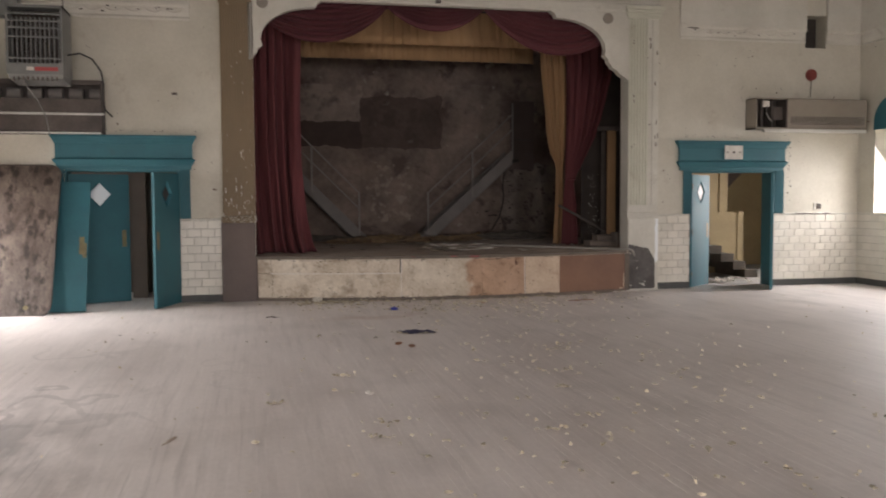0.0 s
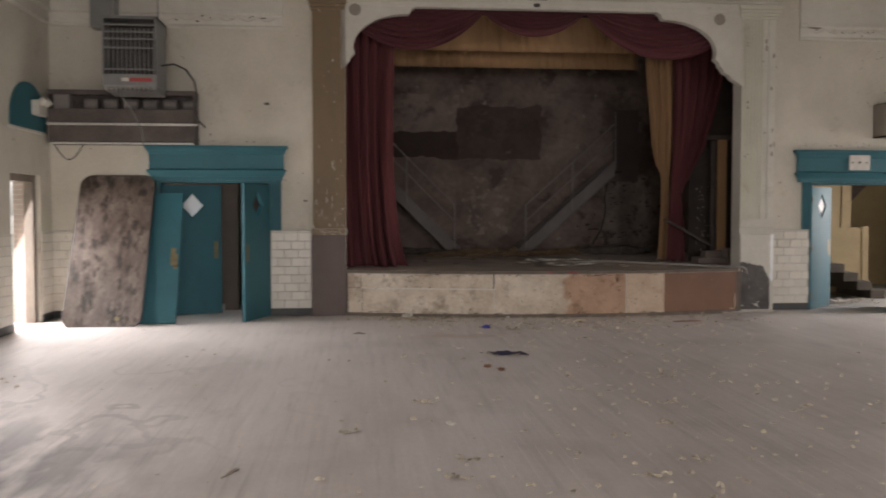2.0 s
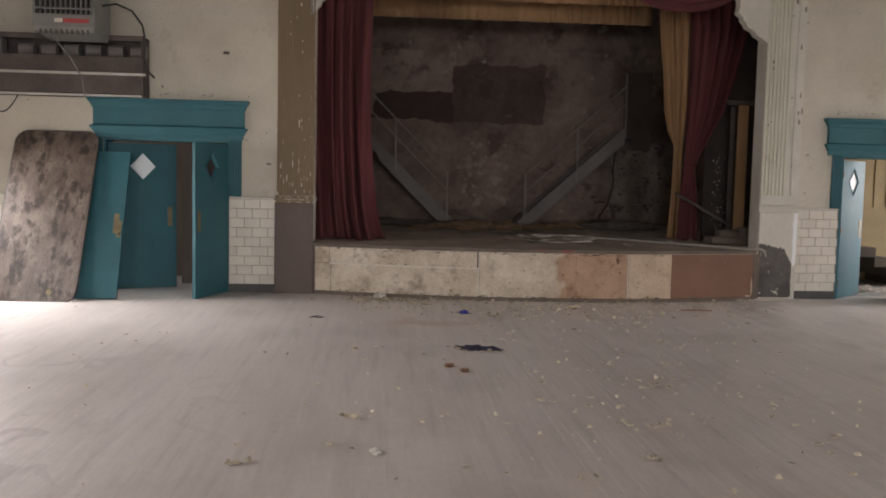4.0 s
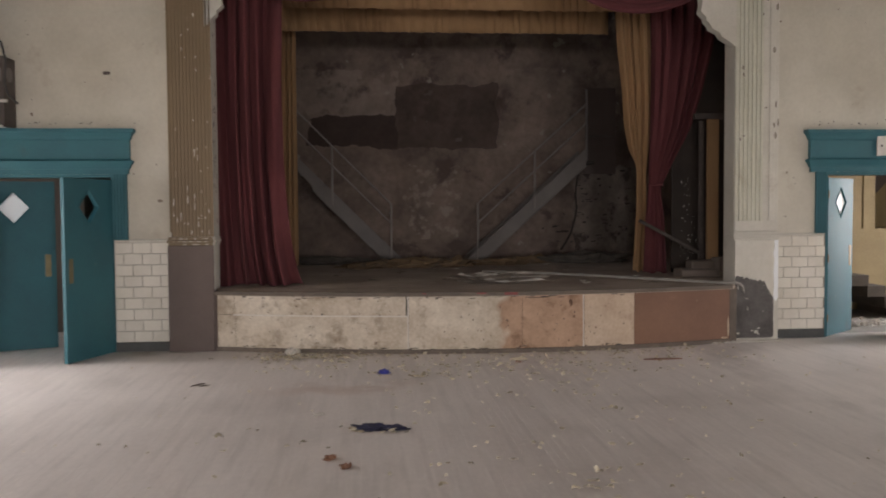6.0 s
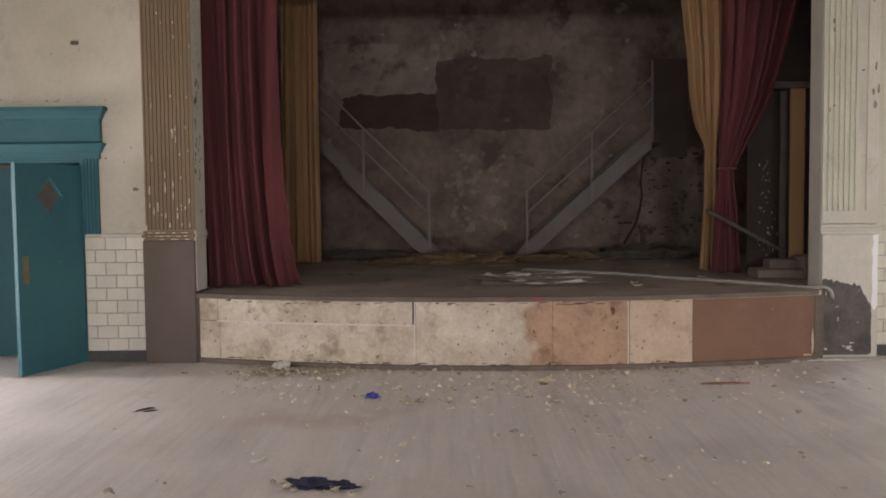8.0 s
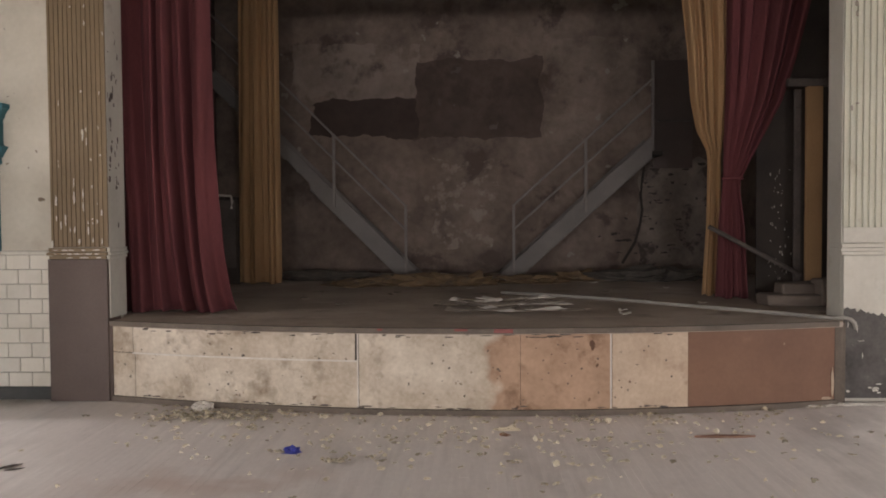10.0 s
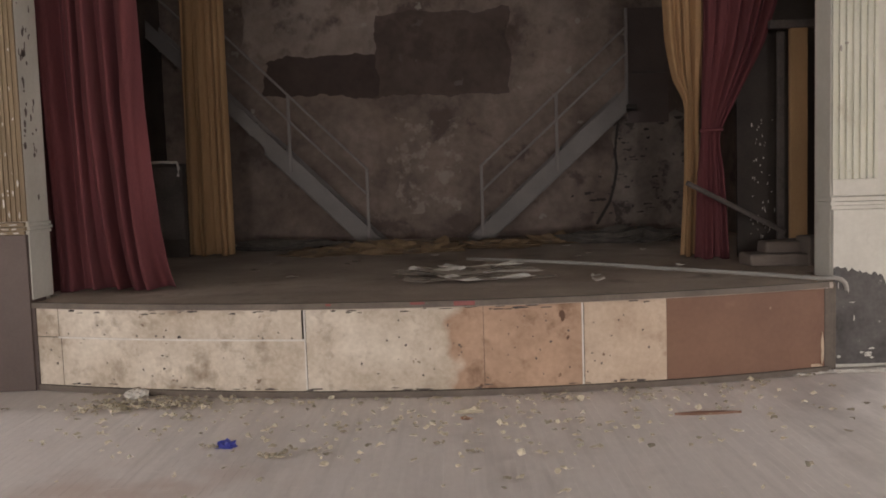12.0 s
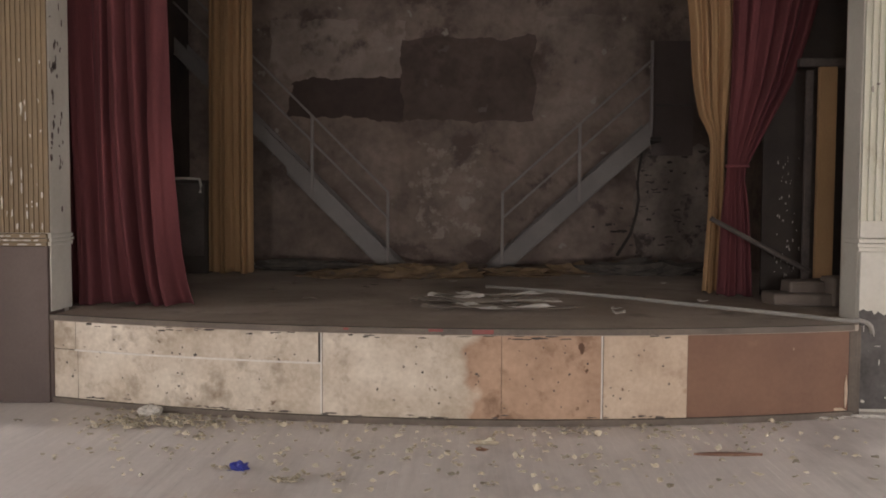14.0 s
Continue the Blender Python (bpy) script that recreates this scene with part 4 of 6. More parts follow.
structure("ceiling_stairwell", boxes((4.26, 9.6, BACK, 5.2, 5.0, 5.1)), M["ceil"], "stairwell ceiling", "ceiling")
structure("floor_stairwell", boxes((4.26, 9.6, BACK, 5.2, -0.1, -0.002)), M["concrete"], "dusty pale stairwell floor", "floor")
flight = thing("staircase", "dusty concrete stair flight with dark skirting", "staircase")
for k in range(9):
    part("step", boxes((6.85 - 0.28 * (k + 1), 6.85 - 0.28 * k + 0.02, 1.75, 2.98, 0.17 * k, 0.17 * (k + 1)), bevel=0.008), M["stairstone"], flight)
part("skirting", prism(bmesh.new(), [(7.0, 0.02), (7.0, 0.16), (4.98, 1.50), (4.98, 1.20), (6.9, 0.02)], "y", 2.955, 2.998), M["darkbrown"], flight)
bm = prism(bmesh.new(), [(7.2, 1.25), (9.38, 3.43), (9.38, 4.5), (7.2, 4.5)], "y", 4.7, 4.98)
structure("stair_upper_flight", bm, M["darkbrown"], "dark underside of an upper stair flight", "staircase")


def entablature(bm, x0, x1):
    """The teal door head: flat board, bead and projecting cornice."""
    prof = [(0.05, 2.19), (0.05, 2.25), (0.065, 2.255), (0.07, 2.275), (0.085, 2.30), (0.105, 2.33), (0.115, 2.35), (0.085, 2.36), (0.07, 2.375), (0.07, 2.60), (0.085, 2.615), (0.095, 2.65), (0.12, 2.69), (0.135, 2.70), (0.135, 2.74), (0.02, 2.746)]
    rings = []
    for u, z in prof:
        r = max(0.0, u) - 0.135
        rings.append([bm.verts.new(p) for p in ((x0 - r, WALL + 0.003, z), (x0 - r, WALL + 0.003 - u, z), (x1 + r, WALL + 0.003 - u, z), (x1 + r, WALL + 0.003, z))])
    for p, q in zip(rings, rings[1:]):
        for k in range(3):
            bm.faces.new((p[k], p[k + 1], q[k + 1], q[k]))
    bm.faces.new(rings[0])
    bm.faces.new(rings[-1][::-1])
    return bm


def casing(bm, x0, x1):
    """An upright of the door frame with shallow flutes, standing on the tile rail."""
    w = x1 - x0
    pts = [(x0, WALL + 0.003), (x0, WALL - 0.045)]
    n = 4
    for k in range(n):
        a = x0 + w * (k + 0.5) / (n + 0.5)
        pts += [(a, WALL - 0.045), (a + 0.004, WALL - 0.036), (a + w * 0.1, WALL - 0.036), (a + w * 0.1 + 0.004, WALL - 0.045)]
    pts += [(x1, WALL - 0.045), (x1, WALL + 0.003)]
    return prism(bm, pts, "z", 1.385, 2.19)


def door_case(name, d, outer, flanks):
    case = thing(name, "teal painted door surround with moulded cornice head", "door frame")
    case["kind"] = "structure"
    part("head", entablature(bmesh.new(), *outer), M["teal"], case)
    for a, b in flanks:
        part("casing", casing(bmesh.new(), a, b), M["teal"], case)
    part("lining", boxes((d[0] + 0.001, d[0] + 0.03, WALL - 0.01, BACK, 0, 2.19), (d[1] - 0.03, d[1] - 0.001, WALL - 0.01, BACK, 0, 2.19), (d[0] + 0.03, d[1] - 0.03, WALL - 0.01, BACK, 2.155, 2.189)), M["teal"], case)
    return case


door_case("door_frame_west", DL, (-6.69, -4.46), ((-6.62, -6.505), (-4.74, -4.57)))
door_case("door_frame_east", DR, (4.075, 6.38), ((4.24, 4.38), (6.13, 6.31)))


def door_leaf(label, at, width=0.88, height=2.12, diamond=True, lock=-1, glass=True, pane_mat="pane"):
    """A flush teal leaf, hinge edge at its origin and the leaf along x, with a diamond light cut through and a push plate."""
    leaf = thing("door_leaf", label, "door", "teal door leaves", at)
    half, cz, dx, dz = 0.0225, 1.79, 0.19, 0.205
    cx = width / 2
    bm = bmesh.new()
    dia = [(cx - dx, cz), (cx, cz + dz), (cx + dx, cz), (cx, cz - dz)]
    cor = [(0, cz), (0, height), (cx, height), (width, height), (width, cz), (width, 0.01), (cx, 0.01), (0, 0.01)]
    rings = []
    for yy in (-half, half):
        o = [bm.verts.new((u, yy, w)) for u, w in cor]
        i = [bm.verts.new((u, yy, w)) for u, w in dia]
        rings.append((o, i))
        if diamond:
            quads = [(o[0], o[1], i[0]), (o[1], o[2], i[1], i[0]), (o[2], o[3], i[1]), (o[3], o[4], i[2], i[1]), (o[4], o[5], i[2]), (o[5], o[6], i[3], i[2]), (o[6], o[7], i[3]), (o[7], o[0], i[0], i[3])]
            for q in quads:
                bm.faces.new(q)
        else:
            bm.faces.new(o)
    for k in range(8):
        bm.faces.new((rings[0][0][k], rings[0][0][(k + 1) % 8], rings[1][0][(k + 1) % 8], rings[1][0][k]))
    if diamond:
        for k in range(4):
            bm.faces.new((rings[0][1][k], rings[0][1][(k + 1) % 4], rings[1][1][(k + 1) % 4], rings[1][1][k]))
    else:
        for v in rings[0][1] + rings[1][1]:
            bm.verts.remove(v)
    panel = part("panel", bm, M["teal"], leaf)
    if diamond:
        for yy in (-half - 0.006, half - 0.006):
            bm = bmesh.new()
            for k in range(4):
                (u0, w0), (u1, w1) = dia[k], dia[(k + 1) % 4]
                tube(bm, [(u0, yy + 0.006, w0), (u1, yy + 0.006, w1)], 0.010, 6)
            part("light_bead", bm, M["teal"], panel)
        if glass:
            pane = part("pane", prism(bmesh.new(), dia, "y", -0.004, 0.004), M[pane_mat], panel, "milky glass diamond pane")
            pane.visible_shadow = False
    for yy in (-half - 0.004, half):
        part("push_plate", boxes((width - 0.13, width - 0.06, yy, yy + 0.004, 0.92, 1.20)), M["brass"], panel, "tarnished push plate")
    for z in (0.25, 1.05, 1.9):
        part("hinge", tube(bmesh.new(), [(0.004, -half - 0.006, z - 0.05), (0.004, -half - 0.006, z + 0.05)], 0.008, 8), M["brass"], panel)
    return leaf


def hinged(x, y, to_x, to_y):
    return pose(x, y, 0.0, 0, 0, math.degrees(math.atan2(to_y - y, to_x - x)))


door_leaf("teal door leaf with milky diamond pane, standing ajar", hinged(-6.465, 0.14, -5.585, 0.53), width=0.95, lock=1)
door_leaf("teal door leaf with diamond light, swung open into the hall", hinged(-4.775, 0.03, -5.05, -0.74), glass=False, lock=1)
# The white pane colour stands in for daylight glare in this diamond.
door_leaf("teal door leaf with diamond light, pushed open to the stairs", hinged(4.415, 0.08, 5.09, 0.65), pane_mat="whitepane")
door_leaf("teal door leaf swung open into the hall", hinged(6.085, 0.03, 5.615, -0.68), glass=False)

# unhung leaf and table top that lean on the wall
lean = math.degrees(math.atan2(0.80, 2.05))
loose = door_leaf("unhung teal door leaf leaning on the wall behind a table top", pose(-6.96, -0.86, 0.0, -lean, 0, 0), diamond=False, lock=-1)
part("lock_plate", boxes((0.80, 0.86, -0.028, -0.0225, 0.86, 1.10), bevel=0.002), M["brass"], loose, "worn brass lock plate")
part("lock_knob", disc(bmesh.new(), (0.83, -0.075, 0.92), 0.024, 0.05), M["brass"], loose, "brass knob")

tb = thing("table_top", "stained brown folding table top leaning upright on the wall", "table top", at=pose(-7.09, -1.15, 0.0, -math.degrees(math.atan2(1.09, 2.17)), 0, 0))
bm = bmesh.new()
outline = []
w2, h2, r = 0.555, 2.52, 0.17
for cx, cz, a0 in ((w2 - r, r, -90), (w2 - r, h2 - r, 0), (-w2 + r, h2 - r, 90), (-w2 + r, r, 180)):
    outline += [(cx + r * math.cos(math.radians(a0 + 15 * k)), cz + r * math.sin(math.radians(a0 + 15 * k))) for k in range(7)]
ttop = part("top", prism(bm, outline, "y", 0.0, 0.03), M["table"], tb, "scratched and stained brown surface")
bm = bmesh.new()
tube(bm, [(u, 0.015, w) for u, w in outline + outline[:1]], 0.019, 6)
part("edge_band", bm, M["rust"], tb)
part("bolt", disc(bmesh.new(), (-0.08, -0.012, 2.22), 0.028, 0.014), M["rust"], ttop)
part("bolt", disc(bmesh.new(), (0.22, -0.012, 0.13), 0.035, 0.014), M["brass"], ttop)

# ---- heaters and fittings on the walls ----
con = thing("fan_coil_unit", "grimy open ceiling-height heater box without its cover", "heater")
X0, X1, YF, Z0, Z1 = -8.06, -5.86, -0.30, 2.74, 3.56
fcb = part("back_panel", boxes((X0, X1, WALL - 0.02, WALL, Z0, Z1)), M["rust"], con)
part("end_panel", boxes((X0, X0 + 0.02, YF, WALL - 0.02, Z0, Z1)), M["rust"], con)
part("end_panel", boxes((X1 - 0.02, X1, YF, WALL - 0.02, Z0, Z1)), M["rust"], con)
part("top_panel", boxes((X0, X1, YF, WALL - 0.02, Z1 - 0.02, Z1 + 0.002)), M["rust"], con)
part("shelf", boxes((X0 + 0.02, X1 - 0.02, YF + 0.05, WALL - 0.02, 3.22, 3.24), (X0 + 0.02, X1 - 0.02, YF + 0.16, YF + 0.17, 3.02, 3.23)), M["rust"], con)
bm = prism(bmesh.new(), [(YF, 3.02), (WALL - 0.02, 3.02), (WALL - 0.02, Z0), (YF + 0.10, Z0), (YF, 2.78)], "x", X0 + 0.02, X1 - 0.02)
part("lower_tray", bm, M["rust"], con, "stained lower tray")
part("front_rail", boxes((X0 - 0.02, X1 + 0.04, YF - 0.02, YF + 0.01, 3.02, 3.055), bevel=0.004), M["alu"], con, "pale metal rail")
part("bottom_rail", boxes((X0, X1 - 0.02, YF + 0.02, YF + 0.10, 2.735, 2.76), bevel=0.004), M["alu"], con, "pale metal rail")
for k in range(6):
    x = -7.55 + 0.30 * k
    bm = bmesh.new()
    tube(bm, [(x, YF + 0.17, 3.36), (x + 0.2, YF + 0.17, 3.36)], 0.085, 14)
    part("blower", bm, M["steel"], fcb, "dusty fan housing")
part("motor", boxes((-8.0, -7.75, YF + 0.05, YF + 0.25, 3.25, 3.5), bevel=0.02), M["steel"], con)
part("upper_lip", boxes((X0 + 0.02, X1 - 0.02, YF - 0.005, YF + 0.005, 3.49, 3.54)), M["rust"], con)
part("upper_lip", boxes((X0 + 0.02, X1 - 0.02, YF - 0.005, YF + 0.005, 3.06, 3.27)), M["rust"], con)

heat = thing("unit_heater", "grey hanging unit heater with louvred front and red label", "heater")
hx0, hx1, hy0, hy1, hz0, hz1 = -7.02, -6.25, -1.10, -0.45, 3.53, 4.53
hcab = part("cabinet", boxes((hx0, hx0 + 0.03, hy0, hy1, hz0, hz1), (hx1 - 0.03, hx1, hy0, hy1, hz0, hz1), (hx0, hx1, hy0, hy1, hz1 - 0.04, hz1), (hx0 + 0.03, hx1 - 0.03, hy1 - 0.03, hy1, hz0, hz1 - 0.04), (hx0 + 0.03, hx1 - 0.03, hy0, hy0 + 0.03, hz0, hz0 + 0.16)), M["grille"], heat)
part("core", boxes((hx0 + 0.04, hx1 - 0.04, hy0 + 0.22, hy0 + 0.25, hz0 + 0.1, hz1 - 0.05)), M["black"], heat)
for k in range(11):
    x = hx0 + 0.075 + 0.063 * k
    part("fin", boxes((x - 0.010, x + 0.010, hy0 + 0.05, hy0 + 0.10, hz0 + 0.17, hz1 - 0.17), bevel=0.004), M["grille"], heat)
for z in (3.76, 4.07, 4.20, 4.30, 4.40):
    part("louvre", boxes((hx0 + 0.03, hx1 - 0.03, hy0 - 0.004, hy0 + 0.03, z - 0.012, z + 0.012), bevel=0.003), M["grille"], heat)
part("base_duct", prism(bmesh.new(), [(hy0, hz0), (hy1, hz0), (hy1 - 0.05, hz0 - 0.10), (hy0 + 0.03, hz0 - 0.06)], "x", hx0 + 0.02, hx1 - 0.01), M["grille"], heat)
for k in range(10):
    x = hx0 + 0.09 + 0.065 * k
    part("drip_fin", boxes((x - 0.012, x + 0.012, hy0 + 0.015, hy0 + 0.03, hz0 - 0.085, hz0 - 0.01)), M["rust"], heat)
part("label_plate", boxes((hx0 + 0.27, hx0 + 0.37, hy0 - 0.006, hy0, hz0 + 0.055, hz0 + 0.105)), M["paper"], hcab, "white label")
part("label_plate", boxes((hx0 + 0.38, hx0 + 0.70, hy0 - 0.006, hy0, hz0 + 0.05, hz0 + 0.105)), M["labelred"], hcab, "red label strip")
for x in (hx0 + 0.05, hx1 - 0.05):
    part("hanger", tube(bmesh.new(), [(x, -0.75, hz1 - 0.01), (x, -0.75, HIGH)], 0.012), M["steel"], heat)
flue = thing("flue_pipe", "dull grey metal flue box beside the heater", "flue")
part("duct", boxes((-7.42, -7.05, -0.28, 0.0, 4.52, HIGH), bevel=0.01), M["grille"], flue)

cab = thing("power_cable", "black cable looped from heater to heater box", "cable")
part("lead", tube(bmesh.new(), [(-6.25, -0.8, 3.86), (-6.08, -0.75, 3.90), (-5.95, -0.5, 3.86), (-5.85, -0.35, 3.70), (-5.82, -0.32, 3.50), (-5.84, -0.32, 3.25), (-5.80, -0.32, 3.10), (-5.70, -0.30, 3.0)], 0.014), M["cable"], cab)
cab = thing("hanging_cable", "grey cable hanging down from the heater", "cable")
part("lead", tube(bmesh.new(), [(-6.82, -1.0, 3.47), (-6.80, -0.9, 3.38), (-6.72, -0.6, 3.2), (-6.66, -0.36, 2.98), (-6.62, -0.355, 2.72)], 0.009), M["greycable"], cab)
cab = thing("looped_cable", "thin dark cable sagging under the heater box", "cable")
part("lead", tube(bmesh.new(), [(-8.04 + 0.04 * k, -0.1, 2.74 - 0.24 * math.sin(math.pi * k / 11)) for k in range(12)], 0.009), M["cable"], cab)

ac = thing("wall_air_unit", "taupe wall-hung air unit with an open control bay", "heater")
A0, A1, B0, B1, AF = 5.51, 7.83, 2.95, 3.52, -0.30
part("case", boxes((A0, A0 + 0.02, AF, WALL, B0, B1), (A0, A1, WALL - 0.02, WALL, B0, B1), (A0, A1, AF, WALL, B1 - 0.02, B1), (A1 - 0.02, A1, AF, WALL, B0, B1), (A0, A1, AF, WALL, B0, B0 + 0.03)), M["taupe"], ac)
acf = part("front_panel", boxes((6.15, A1 - 0.02, AF - 0.003, AF + 0.015, B0 + 0.04, B1 - 0.022), bevel=0.003), M["taupe"], ac)
part("grille", boxes(*[(6.22, A1 - 0.05, AF - 0.010, AF - 0.002, B0 + 0.09 + 0.022 * k, B0 + 0.100 + 0.022 * k) for k in range(7)]), M["rust"], acf, "dark slotted outlet")
for x, dy in ((6.13, 0.0), (5.62, 0.02), (5.86, 0.06)):
    part("divider", boxes((x, x + 0.02, AF + dy, WALL - 0.02, B0 + 0.03, B1 - 0.02)), M["rust"], ac)
part("bay_lining", boxes((5.645, 6.128, WALL - 0.03, WALL - 0.021, B0 + 0.031, B1 - 0.021)), M["black"], ac, "dark back of the open bay")
part("valve_box", boxes((5.92, 6.12, AF + 0.10, AF + 0.25, B0 + 0.18, B0 + 0.42), bevel=0.01), M["rust"], ac)
part("control_box", boxes((5.66, 5.80, AF + 0.02, AF + 0.12, B1 - 0.16, B1 - 0.05), bevel=0.008), M["paper"], ac, "pale control box")
part("wire", tube(bmesh.new(), [(5.73, AF + 0.02, B1 - 0.16), (5.72, AF + 0.01, B1 - 0.28), (5.78, AF + 0.02, B1 - 0.38), (5.86, AF + 0.04, B1 - 0.43)], 0.012), M["greycable"], ac)
part("bottom_rail", boxes((A0 + 0.15, A1 - 0.01, AF - 0.03, AF + 0.06, B0 - 0.06, B0 + 0.0), bevel=0.006), M["alu"], ac, "pale bottom rail")

bell = thing("alarm_bell", "dull red round alarm bell on the wall", "alarm bell")
bm = bmesh.new()
for rr, d0, d1 in ((0.112, -0.02, 0.0), (0.105, -0.05, -0.02), (0.08, -0.07, -0.05), (0.035, -0.08, -0.07)):
    disc(bm, (6.87, WALL + d0, 4.01), rr, d1 - d0, sides=28)
part("gong", bm, M["bellred"], bell)
part("wire", tube(bmesh.new(), [(6.87, WALL - 0.015, 3.91), (6.875, WALL - 0.012, 3.75), (6.865, WALL - 0.012, 3.70), (6.87, WALL - 0.01, 3.60)], 0.007), M["cable"], bell)

ex = thing("exit_sign_plate", "bare off-white mounting plate over the doorway", "sign plate")
part("plate", boxes((5.04, 5.41, WALL - 0.095, WALL - 0.067, 2.40, 2.67), bevel=0.005), M["paper"], ex)
for u, rr in ((5.10, 0.016), (5.22, 0.022), (5.35, 0.016)):
    part("hole", disc(bmesh.new(), (u, WALL - 0.098, 2.53), rr, 0.005, sides=14), M["rust"], ex)
sw = thing("wall_box", "small open electrical box on the wall", "electrical box")
part("box", boxes((7.04, 7.13, WALL - 0.03, WALL, 1.46, 1.56), bevel=0.004), M["rust"], sw)
part("cover", boxes((6.98, 7.02, WALL - 0.02, WALL, 1.44, 1.58), bevel=0.004), M["white"], sw)
sw = thing("wall_switch", "dark switch stub on the tile rail", "switch")
part("box", boxes((-7.78, -7.66, WALL - 0.05, WALL - 0.03, 1.34, 1.40), bevel=0.006), M["cable"], sw)
sw = thing("cover_plate", "pale blank wall plate beside the table top", "switch")
part("plate", boxes((-7.75, -7.64, WALL - 0.01, WALL, 1.55, 1.78), bevel=0.003), M["white"], sw)
hk = thing("wall_plug", "small dark plug in the plaster wall", "wall plug")
part("plug", boxes((-4.83, -4.745, WALL - 0.014, WALL, 3.40, 3.44), bevel=0.006), M["rust"], hk)

# Added black plate behind the vent hole, coloured for the shade inside it.
vent = thing("vent_dark_plate", "black plate standing in for the dark inside a high vent opening", "vent")
part("liner", boxes((6.71, 7.21, BACK - 0.05, BACK + 0.02, 4.49, 5.16)), M["black"], vent)

# arched heads of the side windows and the exit


def lunette(name, side, y0, half, z0, tall, label="teal painted arched board over the window"):
    pts = [(y0 - half, z0)] + [(y0 - half * math.cos(math.pi * k / 16), z0 + 0.16 + (tall - 0.16) * math.sin(math.pi * k / 16)) for k in range(17)] + [(y0 + half, z0)]
    face = WEST if side < 0 else EAST
    a, b = (face - 0.005, face + 0.025) if side < 0 else (face - 0.025, face + 0.005)
    return structure(name, prism(bmesh.new(), pts, "x", a, b), M["teal"], label, "window head")


for y in WIN_W:
    lunette("window_head_west", -1, y, HALF + 0.02, TOPW - 0.01, 0.63)
for y in WIN_E:
    lunette("window_head_east", 1, y, HALF + 0.02, TOPW - 0.01, 0.63)
lunette("window_head_exit", -1, -0.88, 0.70, 2.90, 0.68, "teal painted arched board over the exit")
structure("trim_exit_head", boxes((WEST - 0.005, WEST + 0.035, -1.60, -0.16, 2.86, 2.90), bevel=0.006), M["white"], "pale ledge under the arched board", "trim")
fr = thing("exit_door_frame", "weathered grey timber frame of the open exit", "door frame")
fr["kind"] = "structure"
part("jamb", boxes((WEST - 0.20, WEST - 0.06, -0.56, -0.44, 0, 2.24), bevel=0.006), M["wood"], fr)
part("jamb", boxes((WEST - 0.20, WEST - 0.06, -1.58, -1.50, 0, 2.24), bevel=0.006), M["wood"], fr)
part("head", boxes((WEST - 0.20, WEST - 0.06, -1.50, -0.56, 2.13, 2.238), bevel=0.006), M["wood"], fr)
em = thing("emergency_light", "off-white twin-head emergency light on the wall", "emergency light")
part("case", boxes((WEST + 0.025, WEST + 0.13, -0.80, -0.42, 3.12, 3.34), bevel=0.012), M["white"], em)
for dy in (-0.70, -0.50):
    bm = bmesh.new()
    tube(bm, [(WEST + 0.12, dy, 3.30), (WEST + 0.20, dy, 3.36)], 0.055, 14)
    part("lamp_head", bm, M["white"], em)
sc = thing("wall_sconce", "broken wall sconce with bent bracket", "wall lamp")
bm = bmesh.new()
outline = [(-4.12 + 0.10 * math.cos(2 * math.pi * k / 16), 2.40 + 0.15 * math.sin(2 * math.pi * k / 16)) for k in range(16)]
part("backplate", prism(bm, outline, "x", WEST + 0.13, WEST + 0.155), M["white"], sc)
part("arm", tube(bmesh.new(), [(WEST + 0.15, -4.12, 2.40), (WEST + 0.22, -4.06, 2.36), (WEST + 0.30, -4.0, 2.38), (WEST + 0.36, -3.96, 2.46)], 0.022), M["taupe"], sc)
part("arm", tube(bmesh.new(), [(WEST + 0.15, -4.12, 2.38), (WEST + 0.20, -4.2, 2.30), (WEST + 0.24, -4.24, 2.33)], 0.02), M["taupe"], sc)
part("holder", tube(bmesh.new(), [(WEST + 0.36, -3.96, 2.44), (WEST + 0.37, -3.95, 2.54)], 0.03, 10), M["rust"], sc)
for y in WIN_W[:1]:
    wf = thing("window_frame", "bare pale timber frame of an open window", "window frame")
    wf["kind"] = "structure"
    part("head_rail", boxes((WEST - 0.20, WEST - 0.12, y - HALF, y + HALF, TOPW - 0.16, TOPW), bevel=0.004), M["white"], wf)
    part("stile", boxes((WEST - 0.20, WEST - 0.14, y + HALF - 0.05, y + HALF, SILL, TOPW - 0.16), bevel=0.004), M["white"], wf)


# paint losses, nail holes and grime round the door cases and along the rails
gr = random.Random(61)
spots = [(gr.uniform(6.27, 7.35), 1.372 + gr.uniform(-0.008, 0.010), gr.uniform(0.02, 0.09), gr.uniform(0.003, 0.010)) for k in range(26)]
spots += [(gr.uniform(-7.3, -6.62), 1.372 + gr.uniform(-0.008, 0.010), gr.uniform(0.02, 0.08), gr.uniform(0.003, 0.009)) for k in range(10)]
chips("paint_chips", bpy.data.objects["trim_dado"], M["rust"], "dark grime where the rail has chipped", spots, WALL - 0.034, 14)
spots = [(gr.uniform(4.1, 6.35), 2.80 + abs(gr.gauss(0, 0.03)), gr.uniform(0.006, 0.02), gr.uniform(0.003, 0.01)) for k in range(22)]
spots += [(6.40 + abs(gr.gauss(0, 0.06)), gr.uniform(1.6, 2.8), gr.uniform(0.003, 0.014), gr.uniform(0.006, 0.03)) for k in range(20)]
